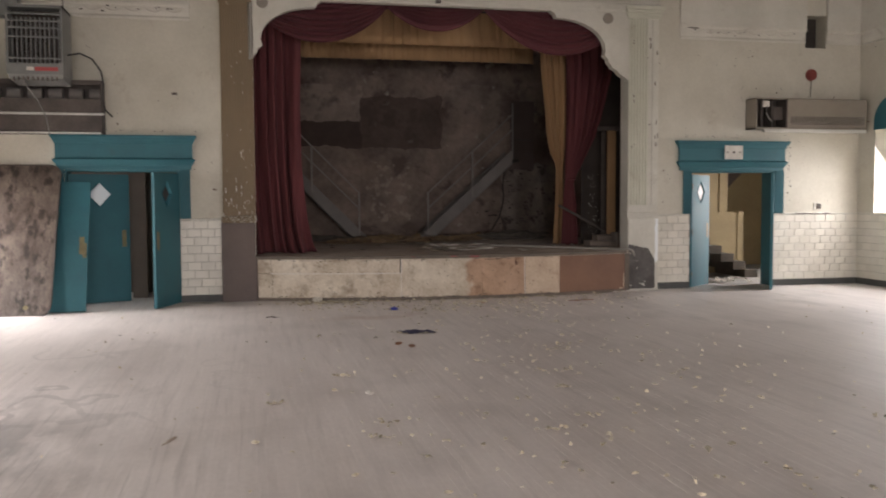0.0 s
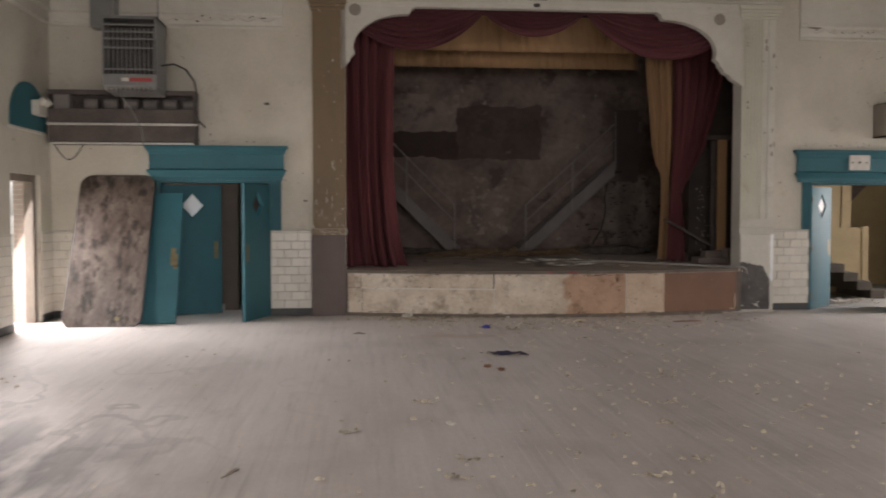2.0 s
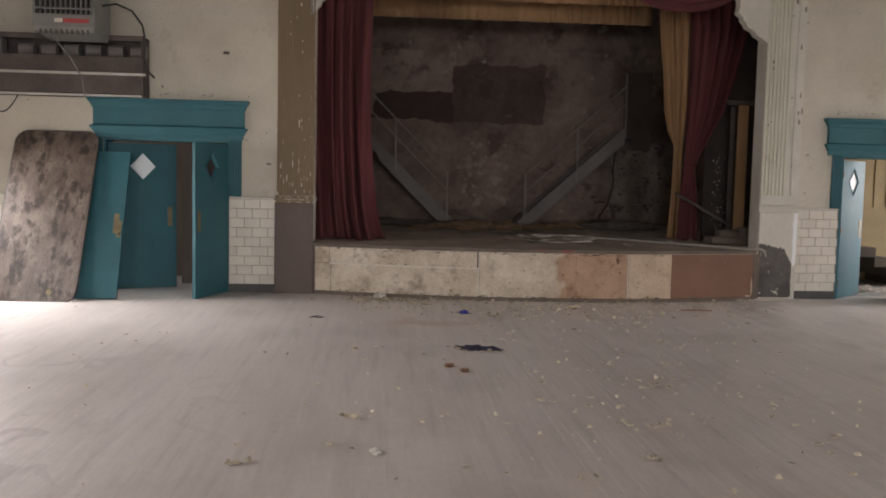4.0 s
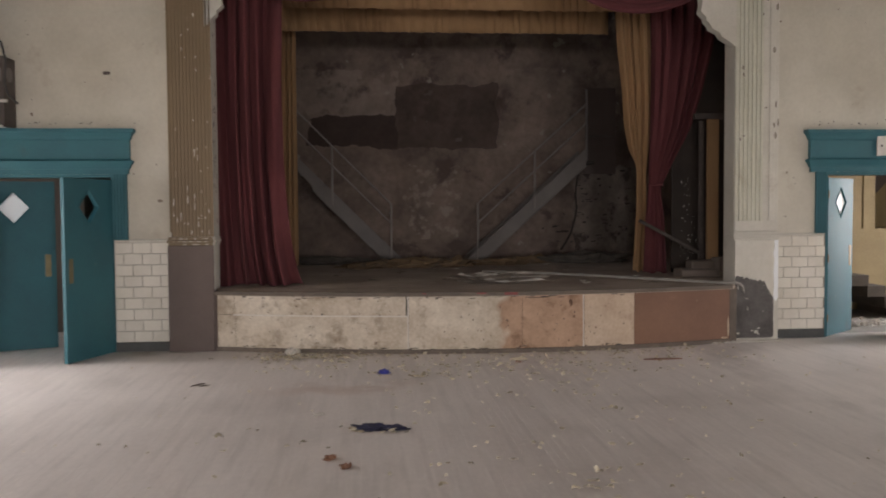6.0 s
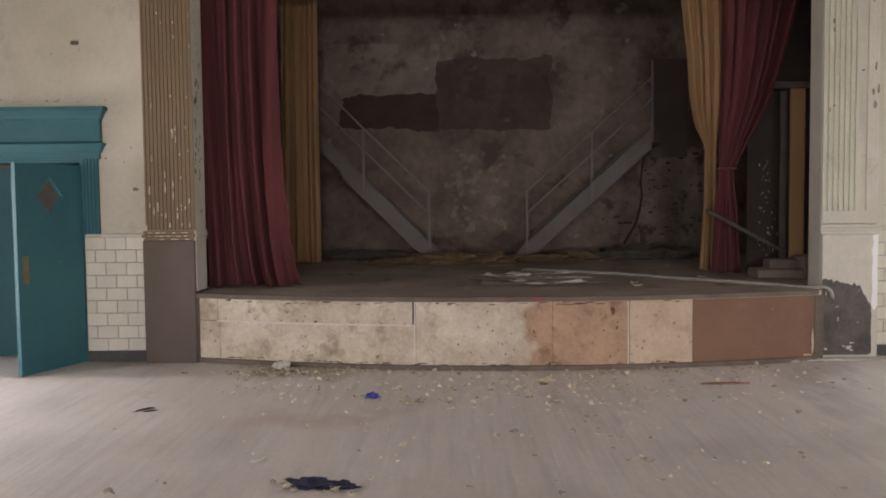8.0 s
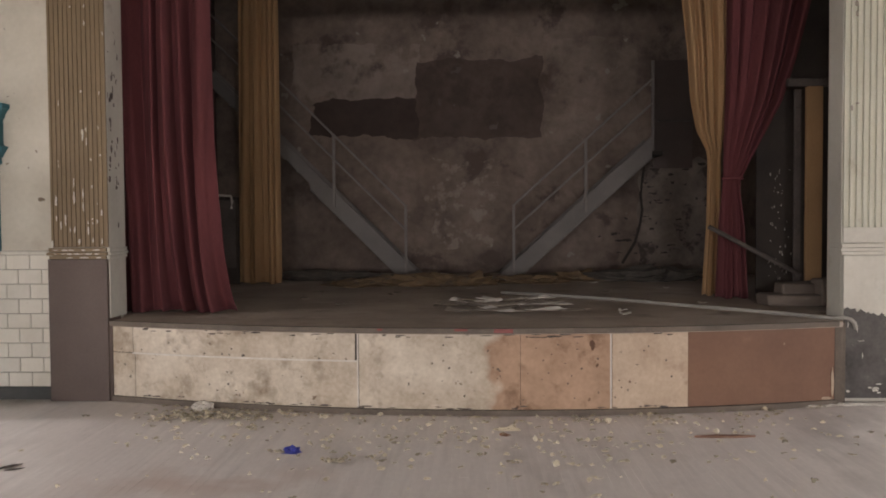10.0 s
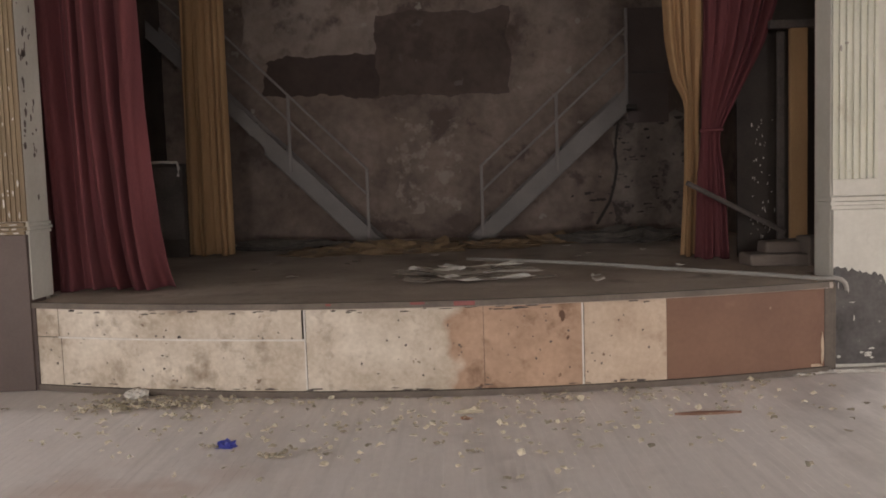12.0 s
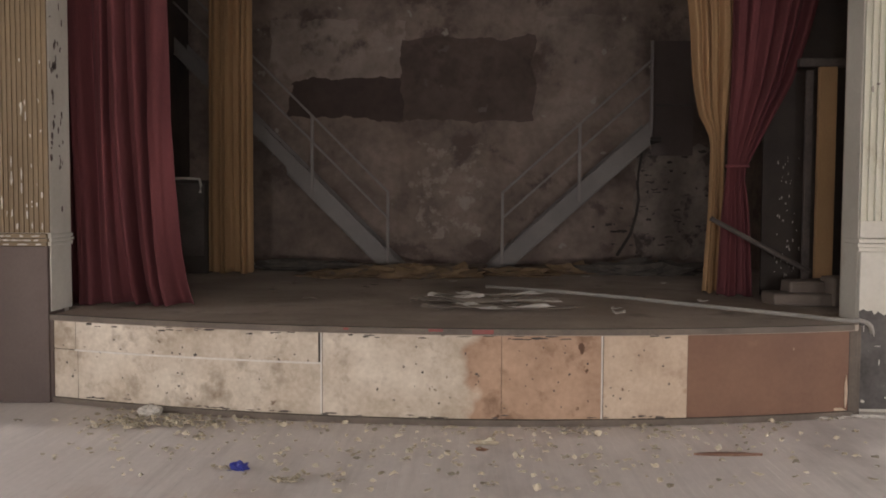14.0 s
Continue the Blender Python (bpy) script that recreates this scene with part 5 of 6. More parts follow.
spots += [(gr.uniform(5.2, 7.3), gr.uniform(3.56, 3.75), gr.uniform(0.004, 0.016), gr.uniform(0.004, 0.02)) for k in range(14)]
spots += [(gr.uniform(3.9, 7.3), gr.uniform(1.5, 4.6), gr.uniform(0.003, 0.009), gr.uniform(0.003, 0.012)) for k in range(36)]
spots += [(gr.uniform(-7.3, -4.1), gr.uniform(1.5, 4.6), gr.uniform(0.003, 0.009), gr.uniform(0.003, 0.010)) for k in range(24)]
spots += [(gr.uniform(-6.7, -4.4), 2.80 + abs(gr.gauss(0, 0.02)), gr.uniform(0.006, 0.03), gr.uniform(0.003, 0.008)) for k in range(18)]
spots = [s for s in spots if s[1] > 2.79 or s[0] < -6.7 or s[0] > 6.37 or 3.9 < s[0] < 4.05 or -4.45 < s[0] < -4.1]
chips("plaster_chips", bpy.data.objects["wall_north"], M["rust"], "small dark holes and losses in the paint", spots, WALL, 15)


# brick courses in the outer part of the window and exit reveals
for y, x1, z0, z1, nm in ((WIN_W[0] + HALF, WEST - 0.255, SILL + 0.012, TOPW - 0.16, "reveal_window"), (-0.44, WEST - 0.205, 0.0, 2.23, "reveal_exit")):
    rv = structure(nm, boxes((WEST - 0.398, x1, y - 0.008, y + 0.001, z0, z1)), M["mortar"], "pale brick outer reveal of the opening", "wall")
    r, z = 0, z0
    while z + 0.07 < z1:
        cuts = [WEST - 0.398, WEST - 0.398 + (0.06 if r % 2 else 0.105), x1]
        for p, q in zip(cuts, cuts[1:]):
            part("brick", boxes((p + 0.004, q - 0.004, y - 0.016, y - 0.006, z + 0.005, z + 0.070)), M["brick"], rv)
        z += 0.075
        r += 1

# ---- curtains ----


def smoothstep(t):
    t = max(0.0, min(1.0, t))
    return t * t * (3 - 2 * t)


def along(rows, z):
    """Values between rows of (z, a, b, ...), from low to high."""
    if z <= rows[0][0]:
        return rows[0][1:]
    for r, s in zip(rows, rows[1:]):
        if z <= s[0]:
            t = (z - r[0]) / (s[0] - r[0])
            return [p + (q - p) * t for p, q in zip(r[1:], s[1:])]
    return rows[-1][1:]


def drape(name, label, category, material, rows, z0, z1, depth, folds, amp, seed, nu=150, nv=46, hem=0.03, loose=0.5):
    """A hanging cloth in pleats. rows: (z, left x, right x, pleat depth factor)."""
    rnd = random.Random(seed)
    ph = [rnd.uniform(0, 6.28) for _ in range(6)]
    widths = [rnd.uniform(0.45, 1.7) for _ in range(max(3, round(folds)))]
    knots = [0.0]
    for wd in widths:
        knots.append(knots[-1] + wd / sum(widths))

    def warp(t):
        for k in range(len(widths)):
            if t <= knots[k + 1] + 1e-9:
                return (k + (t - knots[k]) / (knots[k + 1] - knots[k])) / len(widths)
        return 1.0

    bm = bmesh.new()
    grid = []
    for j in range(nv + 1):
        v = j / nv
        line = []
        for i in range(nu + 1):
            u = i / nu
            floor_z = z0 + hem * 0.5 * (1 + math.sin(folds * 2.1 * u + ph[4])) * (1 - v) ** 6
            z = floor_z + (z1 - floor_z) * v
            a, b, f = along(rows, z)
            w = warp(u) + 0.018 * math.sin(2 * math.pi * 2.3 * u + ph[0]) + 0.006 * math.sin(5 * v + ph[1] + 9 * u)
            lean = loose * (1 - v) ** 2
            p = math.sin(2 * math.pi * folds * w + 0.5 * math.sin(3.1 * v + ph[2]) + lean * 2.2 * math.sin(4.0 * u + ph[1]))
            q = math.sin(2 * math.pi * folds * 0.37 * w + ph[3] + 0.7 * v + lean * 1.5)
            r = math.sin(2 * math.pi * folds * 2.17 * w + ph[5] + 1.3 * math.sin(2.2 * v))
            y = depth + amp * f * (0.55 * math.copysign(abs(p) ** 0.75, p) + 0.45 * q + 0.16 * r)
            x = a + (b - a) * u + 0.012 * f * math.cos(2 * math.pi * folds * w)
            line.append(bm.verts.new((x, y, z)))
        grid.append(line)
    for r, s in zip(grid, grid[1:]):
        for i in range(nu):
            bm.faces.new((r[i], r[i + 1], s[i + 1], s[i]))
    ob = part(name, bm, material, smooth=True)
    sol = ob.modifiers.new("thickness", "SOLIDIFY")
    sol.thickness = 0.006
    return tagged(ob, label, category)


drape("stage_curtain", "maroon velvet stage curtain hanging in heavy pleats", "curtain", M["red"],
      [(0.74, -3.66, -2.48, 1.2), (0.92, -3.65, -2.56, 1.05), (1.3, -3.65, -2.64, 0.95), (1.84, -3.65, -2.70, 0.9), (2.4, -3.66, -2.74, 0.85), (3.4, -3.68, -2.75, 0.75), (5.2, -3.70, -2.70, 0.7)], 0.746, 5.3, 0.62, 5, 0.15, 3, nu=190, loose=1.6)
drape("side_curtain", "faded gold inner curtain hanging straight", "curtain", M["gold"],
      [(0.8, -3.37, -2.80, 1.0), (5.6, -3.33, -2.80, 0.9)], 0.772, 5.7, 3.9, 6, 0.07, 8)
drape("stage_curtain", "maroon velvet stage curtain gathered and tied back", "curtain", M["red"],
      [(0.76, 2.46, 2.82, 0.6), (1.6, 2.50, 2.77, 0.5), (2.0, 2.54, 2.71, 0.35), (2.10, 2.55, 2.75, 0.35), (2.46, 2.55, 2.93, 0.6), (2.9, 2.57, 3.16, 0.9), (3.4, 2.58, 3.32, 1.0), (4.2, 2.58, 3.52, 1.0), (5.2, 2.55, 3.60, 1.0)], 0.752, 5.3, 1.70, 6, 0.10, 12)
drape("side_curtain", "faded gold inner curtain gathered and tied back", "curtain", M["gold"],
      [(0.77, 2.40, 2.58, 0.6), (1.6, 2.45, 2.60, 0.5), (2.3, 2.46, 2.60, 0.35), (2.42, 2.44, 2.61, 0.4), (2.63, 2.33, 2.63, 0.7), (3.0, 2.26, 2.66, 1.0), (3.5, 2.23, 2.67, 1.0), (4.2, 2.15, 2.66, 1.0), (5.4, 2.08, 2.64, 1.0)], 0.754, 5.5, 2.02, 5, 0.07, 15)
drape("border_curtain", "faded gold gathered border curtain", "curtain", M["gold"], [(4.5, -3.1, 2.30, 1.0), (6.2, -3.1, 2.30, 0.9)], 4.54, 6.0, 3.0, 34, 0.035, 21, nu=420, nv=8, hem=0.0)
drape("border_curtain", "faded gold gathered border curtain with lined hem", "curtain", M["gold"], [(4.6, -2.9, 2.25, 1.0), (6.2, -2.9, 2.25, 0.9)], 4.68, 6.0, 2.0, 30, 0.035, 23, nu=420, nv=8, hem=0.0)
for y, z in ((3.0, 5.99), (2.0, 5.99), (0.31, 5.26), (0.62, 5.33), (1.7, 5.29), (2.02, 5.49), (3.9, 5.69)):
    bat = thing("curtain_batten", "dark steel pipe that carries the curtains", "batten", "curtain battens")
    part("pipe", tube(bmesh.new(), [(-4.22, y, z), (4.0, y, z)], 0.022, 8), M["black"], bat)
tie = thing("curtain_tieback", "dark cord tieback round the curtain", "tieback")
part("cord", tube(bmesh.new(), [(2.64 + 0.11 * math.cos(a), 1.70 + 0.075 * math.sin(a), 2.07) for a in [k * math.pi / 8 for k in range(17)]], 0.014), M["red"], tie)


def swag(label, x0, z0, x1, z1, drop, seed):
    rnd = random.Random(seed)
    bm = bmesh.new()
    nu, nv, n = 60, 120, 9
    grid = []
    for j in range(nv + 1):
        v = j / nv
        line = []
        for i in range(nu + 1):
            u = i / nu
            belly = (4 * u * (1 - u)) ** 0.85
            z = z0 + (z1 - z0) * u - 0.06 * v - drop * belly * v ** 1.05
            fold = math.sin(2 * math.pi * n * v + 0.6 * math.sin(3 * u + seed))
            y = 0.31 - 0.07 * belly * (0.4 + v) - (0.022 + 0.042 * belly) * math.copysign(abs(fold) ** 0.7, fold)
            line.append(bm.verts.new((x0 + (x1 - x0) * u + 0.02 * math.sin(9 * v + seed), y, z - 0.022 * belly * math.cos(2 * math.pi * n * v))))
        grid.append(line)
    for r, s in zip(grid, grid[1:]):
        for i in range(nu):
            bm.faces.new((r[i], r[i + 1], s[i + 1], s[i]))
    ob = part("swag", bm, M["swag"], smooth=True)
    ob.modifiers.new("thickness", "SOLIDIFY").thickness = 0.006
    return tagged(ob, label, "curtain", "valance swags")


swag("maroon velvet valance swag in curved folds", -3.72, 5.20, -1.10, 5.25, 0.80, 1)
swag("maroon velvet valance swag in curved folds", 0.38, 5.25, 3.30, 5.18, 0.88, 5)
swag("shallow maroon velvet valance swag in curved folds", -1.38, 5.25, 0.62, 5.25, 0.56, 3)

# ---- steel stairs at the back of the stage ----


def ship_stair(label, foot, slope, top_x, toward, notch=None):
    """Steel stair along the back wall. foot: x of the lower stringer corner; slope: rise per metre; toward: -1 climbs to the west; notch: where the plate narrows."""
    st = thing("steel_stair", label, "staircase", "backstage stairs")
    f0 = rake(5.2)
    run = abs(top_x - foot)
    for y in (5.15, 5.72):
        under = [(foot, f0)]
        if notch:
            zn = f0 + slope * abs(notch - foot)
            under += [(notch, zn), (notch, zn + 0.075)]
        lift = 0.075 if notch else 0.0
        pts = [(foot - toward * 0.335, f0)] + under + [(top_x, f0 + slope * run + lift), (top_x, f0 + slope * run + 0.32)]
        stringer = part("stringer", prism(bmesh.new(), pts, "y", y, y + 0.03), M["steel"], st)
        part("stringer_flange", prism(bmesh.new(), [(foot, f0), (foot + toward * 0.02, f0), (notch or top_x, f0 + slope * abs((notch or top_x) - foot) - 0.02), (notch or top_x, f0 + slope * abs((notch or top_x) - foot))], "y", y - 0.03, y + 0.03), M["steel"], stringer)
    k = 1
    while 0.2 * k < slope * run + 0.1:
        z = f0 + 0.2 * k
        x = foot - toward * 0.17 + toward * (0.2 * k) / slope
        part("tread", boxes((x - 0.11, x + 0.11, 5.18, 5.72, z - 0.02, z)), M["steel"], st)
        k += 1
    for y in (5.14,):
        d = foot - toward * 0.10
        p0, p1, p2 = d, d + toward * 1.07, top_x
        zz = lambda x: f0 + slope * abs(x - d)
        for p in (p0, p1):
            part("post", boxes((p - 0.02, p + 0.02, y - 0.02, y + 0.02, zz(p) - 0.02, zz(p) + 1.07), bevel=0.004), M["rail"], st)
        for up in (1.06, 0.70):
            part("handrail", tube(bmesh.new(), [(p0, y, zz(p0) + up), (p1, y, zz(p1) + up), (p2, y, zz(p2) + up)], 0.016), M["rail"], st)
    return st


ship_stair("grey steel stair climbing along the back wall", -1.28, 0.995, -4.2, -1, -2.61)
ship_stair("grey steel stair climbing along the back wall to a hatch", 0.53, 0.90, 2.48, 1)
land = thing("stair_landing", "dark steel landing at the stair head", "landing")
part("plate", boxes((2.48, 2.63, 5.12, STAGE_BACK - 0.04, 2.56, 2.62), bevel=0.006), M["black"], land)
part("post", boxes((2.47, 2.51, 5.14, 5.18, 2.60, 3.95), bevel=0.004), M["steel"], land)
hatch = thing("stair_hatch", "dark recessed door at the stair head", "door")
part("leaf", boxes((2.64, 3.24, STAGE_BACK - 0.03, STAGE_BACK, 2.40, 4.07), bevel=0.004), M["darkbrown"], hatch)
part("bar", boxes((2.70, 3.2, STAGE_BACK - 0.06, STAGE_BACK - 0.03, 3.12, 3.15)), M["rust"], hatch)

# ---- on the stage ----
cbx = thing("control_cabinet", "dark metal cabinet with a pale rag on top", "cabinet")
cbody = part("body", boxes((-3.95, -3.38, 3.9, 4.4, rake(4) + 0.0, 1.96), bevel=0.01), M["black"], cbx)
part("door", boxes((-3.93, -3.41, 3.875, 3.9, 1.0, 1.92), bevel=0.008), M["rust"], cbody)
rag = thing("rag", "pale rag draped on the cabinet", "rag")
part("cloth", tube(bmesh.new(), [(-3.82, 3.88, 1.98), (-3.66, 3.86, 1.985), (-3.46, 3.855, 1.975), (-3.44, 3.85, 1.90), (-3.45, 3.85, 1.80)], 0.018, 6), M["paper"], rag)

flat = thing("scenery_flat", "ochre timber scenery frame in the wings", "scenery")
part("stile", boxes((3.36, 3.53, 1.50, 1.56, rake(1.5), 3.03), bevel=0.005), M["gold"], flat)
part("stile", boxes((3.24, 3.31, 1.52, 1.56, rake(1.5), 3.0), bevel=0.005), M["rust"], flat)
# Added black sheet; its colour stands in for the dark of the wings.
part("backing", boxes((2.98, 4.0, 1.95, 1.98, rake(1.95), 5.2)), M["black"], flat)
rr = random.Random(44)
chips("paint_flecks", flat, M["paper"], "white flecks where paint has peeled", [(3.12 + 0.15 * rr.random() + 0.1 * (rr.random() < 0.3), 0.95 + 1.3 * rr.random() ** 1.6, rr.uniform(0.003, 0.008), rr.uniform(0.005, 0.026)) for k in range(46)], 1.95, 45)
part("head", boxes((3.16, 3.75, 1.49, 1.57, 3.03, 3.11), bevel=0.005), M["rust"], flat)
pole = thing("wooden_pole", "dusty wooden pole leaning across the wings", "pole")
part("shaft", tube(bmesh.new(), [(2.32, 1.46, 1.55), (2.98, 1.48, 1.20), (3.30, 1.485, 1.03)], 0.025), M["rust"], pole)
kerb = thing("plaster_block", "dirty fallen plaster block beside the curtain", "rubble")
bm = boxes((2.78, 3.42, 0.95, 1.30, rake(1.0) - 0.005, 0.86), (2.98, 3.50, 1.10, 1.40, rake(1.0) - 0.005, 0.97), (3.30, 3.48, 0.92, 1.2, rake(1.0) - 0.005, 1.02), bevel=0.025)
for v in bm.verts:
    v.co += 0.03 * noise.noise_vector(v.co * 6)
part("block", bm, M["dimbrown"], kerb)

hose = thing("conduit_pipe", "pale bent conduit lying across the stage edge", "pipe")
pts = [(0.15, 2.42), (0.60, 2.15), (0.98, 1.88), (1.50, 1.47), (1.85, 1.08), (2.33, 0.63), (2.72, 0.24), (2.92, 0.0), (3.02, -0.09)]
path = [(x, y, rake(y) + 0.019) for x, y in pts] + [(3.09, -0.12, 0.762), (3.14, -0.125, 0.748), (3.18, -0.115, 0.715), (3.20, -0.10, 0.66)]
part("tube", tube(bmesh.new(), path, 0.019, 10), M["concrete"], hose)


def crumpled(name, label, category, material, at, size, seed, flat_=0.35, rough=0.4, ring=18):
    """A crumpled soft thing: a lumpy flattened shell that rests on what lies under it."""
    bm = bmesh.new()
    bmesh.ops.create_icosphere(bm, subdivisions=3, radius=1.0)
    for v in bm.verts:
        d = 1 + rough * noise.noise(v.co * 2.1 + Vector((seed, 0, 0))) + rough * 0.6 * noise.noise(v.co * 5.3 + Vector((0, seed, 0)))
        v.co = Vector((v.co.x * size[0] * d, v.co.y * size[1] * d, max(0.0, v.co.z * 0.7 + 0.35) * size[2] * d))
    ob = part(name, bm, material, smooth=False)
    ob.matrix_basis = at
    return tagged(ob, label, category)


for x, y, sx, sz, k in ((-1.75, 3.5, 0.34, 0.10, 3), (-1.25, 3.6, 0.38, 0.13, 5), (-0.75, 3.5, 0.40, 0.19, 7), (-0.25, 3.65, 0.34, 0.14, 11), (0.60, 3.9, 0.42, 0.12, 9), (1.35, 4.3, 0.45, 0.14, 15), (2.05, 4.4, 0.40, 0.19, 19)):
    crumpled("gold_cloth", "faded gold cloth crumpled in a heap at the back", "cloth", M["golddirty"], pose(x, y, rake(y), 0, 0, 6 * (k % 3) - 6), (sx, 0.17, 0.8 * sz), k, rough=0.8)
crumpled("debris_lump", "dark rubbish heap along the stage wall", "rubbish", M["litter"], pose(-2.2, 4.6, rake(4.6)), (0.8, 0.2, 0.12), 13, rough=0.7)
crumpled("debris_lump", "brown rubbish heap along the stage wall", "rubbish", M["litter"], pose(2.2, 4.2, rake(4.2)), (0.7, 0.22, 0.17), 17, rough=0.7)
random.seed(31)


def paper_sheet(label, material, x, y, z, w, d, turn, curl):
    bm = bmesh.new()
    n = 8
    rows = []
    for i in range(n + 1):
        r = []
        for j in range(4):
            u, v = i / n - 0.5, j / 3 - 0.5
            h = 0.012 + curl * (abs(u) ** 2) * 2 + 0.35 * curl * (0.5 + 0.5 * math.sin(7 * u + 5 * v + x * 9))
            r.append(bm.verts.new((u * w * (1 - 0.08 * j), v * d + 0.03 * math.sin(8 * u + x), h)))
        rows.append(r)
    for a, b in zip(rows, rows[1:]):
        for j in range(3):
            bm.faces.new((a[j], b[j], b[j + 1], a[j + 1]))
    ob = part("paper_sheet", bm, material)
    ob.modifiers.new("thickness", "SOLIDIFY").thickness = 0.004
    ob.matrix_basis = pose(x, y, z, 0, 0, turn)
    return tagged(ob, label, "paper", "papers on the stage")


for k in range(24):
    x, y = random.uniform(-0.25, 0.55), random.uniform(0.40, 1.15)
    paper_sheet("curled dirty papers and veneer on the stage", random.choice([M["paper"], M["wood"], M["wood"]]), x, y, rake(y) + 0.003 * k, random.uniform(0.4, 0.95), random.uniform(0.035, 0.13), random.uniform(-11, 9), random.uniform(0.02, 0.08))
for k in range(26):
    x, y = random.uniform(-2.3, 2.3), random.uniform(0.1, 4.5)
    paper_sheet("small scrap of dirty paper on the stage", random.choice([M["paper"], M["wood"]]), x, y, rake(y), random.uniform(0.05, 0.13), random.uniform(0.03, 0.08), random.uniform(0, 180), 0.02)

# ---- on the hall floor ----
crumpled("dropped_garment", "dark navy garment crumpled on the floor", "cloth", M["navy"], pose(-1.64, -4.13, 0, 0, 0, -8), (0.13, 0.085, 0.034), 4, rough=0.6)
crumpled("dropped_garment_sleeve", "dark navy sleeve lying on the floor", "cloth", M["navy"], pose(-1.49, -4.16, 0, 0, 0, -6), (0.13, 0.05, 0.03), 6, rough=0.5)
for x, y, s in ((-1.95, -4.94, 7), (-1.83, -5.15, 8)):
    crumpled("dead_leaf", "curled russet dead leaf on the dusty floor", "leaf", M["russet"], pose(x, y, 0, 0, 0, 9 * s), (0.048, 0.03, 0.026), s, rough=0.75)
crumpled("wood_splinter", "dark splinter of wood on the dusty floor", "wood", M["rust"], pose(-3.36, -2.17, 0, 0, 0, 50), (0.08, 0.012, 0.01), 3, rough=0.9)
crumpled("wood_splinter", "dark splinter of wood on the dusty floor", "wood", M["rust"], pose(-3.29, -2.22, 0, 0, 0, 35), (0.05, 0.009, 0.008), 5, rough=0.9)
crumpled("wood_splinter", "dark splinter of wood on the dusty floor", "wood", M["stagefloor"], pose(-4.18, -8.62, 0, 0, 0, 70), (0.09, 0.010, 0.009), 11, rough=0.9)
for x, y, s in ((-2.09, -3.60, 4), (-2.62, -7.45, 9)):
    crumpled("paper_scrap", "small folded scrap of pale paper on the floor", "paper", M["paper"], pose(x, y, 0, 0, 0, 12 * s), (0.055, 0.032, 0.018), s, rough=0.5)
for k in range(9):
    crumpled("plaster_dust", "white plaster dust swept into the corner", "rubble", M["paper"], pose(2.78 + 0.11 * k, -0.27 + 0.012 * k + random.uniform(-0.02, 0.02), 0, 0, 0, random.uniform(-20, 20)), (random.uniform(0.05, 0.12), 0.03, 0.016), 30 + k, rough=0.9)
crumpled("plastic_bag", "bright blue crumpled plastic bag on the floor", "plastic bag", M["blue"], pose(-1.50, -1.79, 0), (0.058, 0.036, 0.036), 2, rough=0.8)
crumpled("paper_ball", "crumpled dirty white paper among leaves", "paper", M["paper"], pose(-2.56, -0.42, 0, 0, 0, 30), (0.075, 0.05, 0.07), 7, rough=0.7)
crumpled("red_scrap", "small dark red scrap on the floor", "litter", M["russet"], pose(0.04, -1.29, 0), (0.035, 0.025, 0.015), 5, rough=0.9)
crumpled("yellow_scrap", "curled yellow scrap on the floor", "litter", M["leaf"], pose(0.07, -1.13, 0), (0.09, 0.03, 0.025), 15, rough=0.6)
st = thing("broken_batten", "short brown broken batten on the floor", "wood")
bm = prism(bmesh.new(), [(x + 0.03, y - 0.07) for x, y in ((1.44, -1.27), (1.52, -1.25), (1.60, -1.235), (1.78, -1.24), (1.90, -1.262), (1.80, -1.272), (1.74, -1.285), (1.58, -1.29), (1.50, -1.28))], "z", 0.0, 0.016)
part("stick", bm, M["plyred"], st)
st = thing("broken_board", "splintered pale board among rubbish by the wall", "wood")
bm = boxes((-6.62, -6.27, -9.02, -8.92, 0.0, 0.03), bevel=0.004)
part("plank", bm, M["plylite"], st)
crumpled("debris_lump", "dark rubbish and leaves heaped by the side wall", "rubbish", M["litter"], pose(-6.58, -8.66, 0), (0.14, 0.22, 0.06), 21, rough=0.7)
crumpled("plaster_lump", "grey plaster lump in the doorway", "rubble", M["concrete"], pose(5.25, 1.0, 0), (0.2, 0.12, 0.08), 23, rough=0.6)
for k in range(24):
    x, y = random.uniform(4.9, 6.3), random.uniform(0.8, 1.7)
    paper_sheet("scattered pale debris in the doorway", M["paper"], x, y, 0.0, random.uniform(0.08, 0.25), random.uniform(0.04, 0.1), random.uniform(0, 180), 0.05)


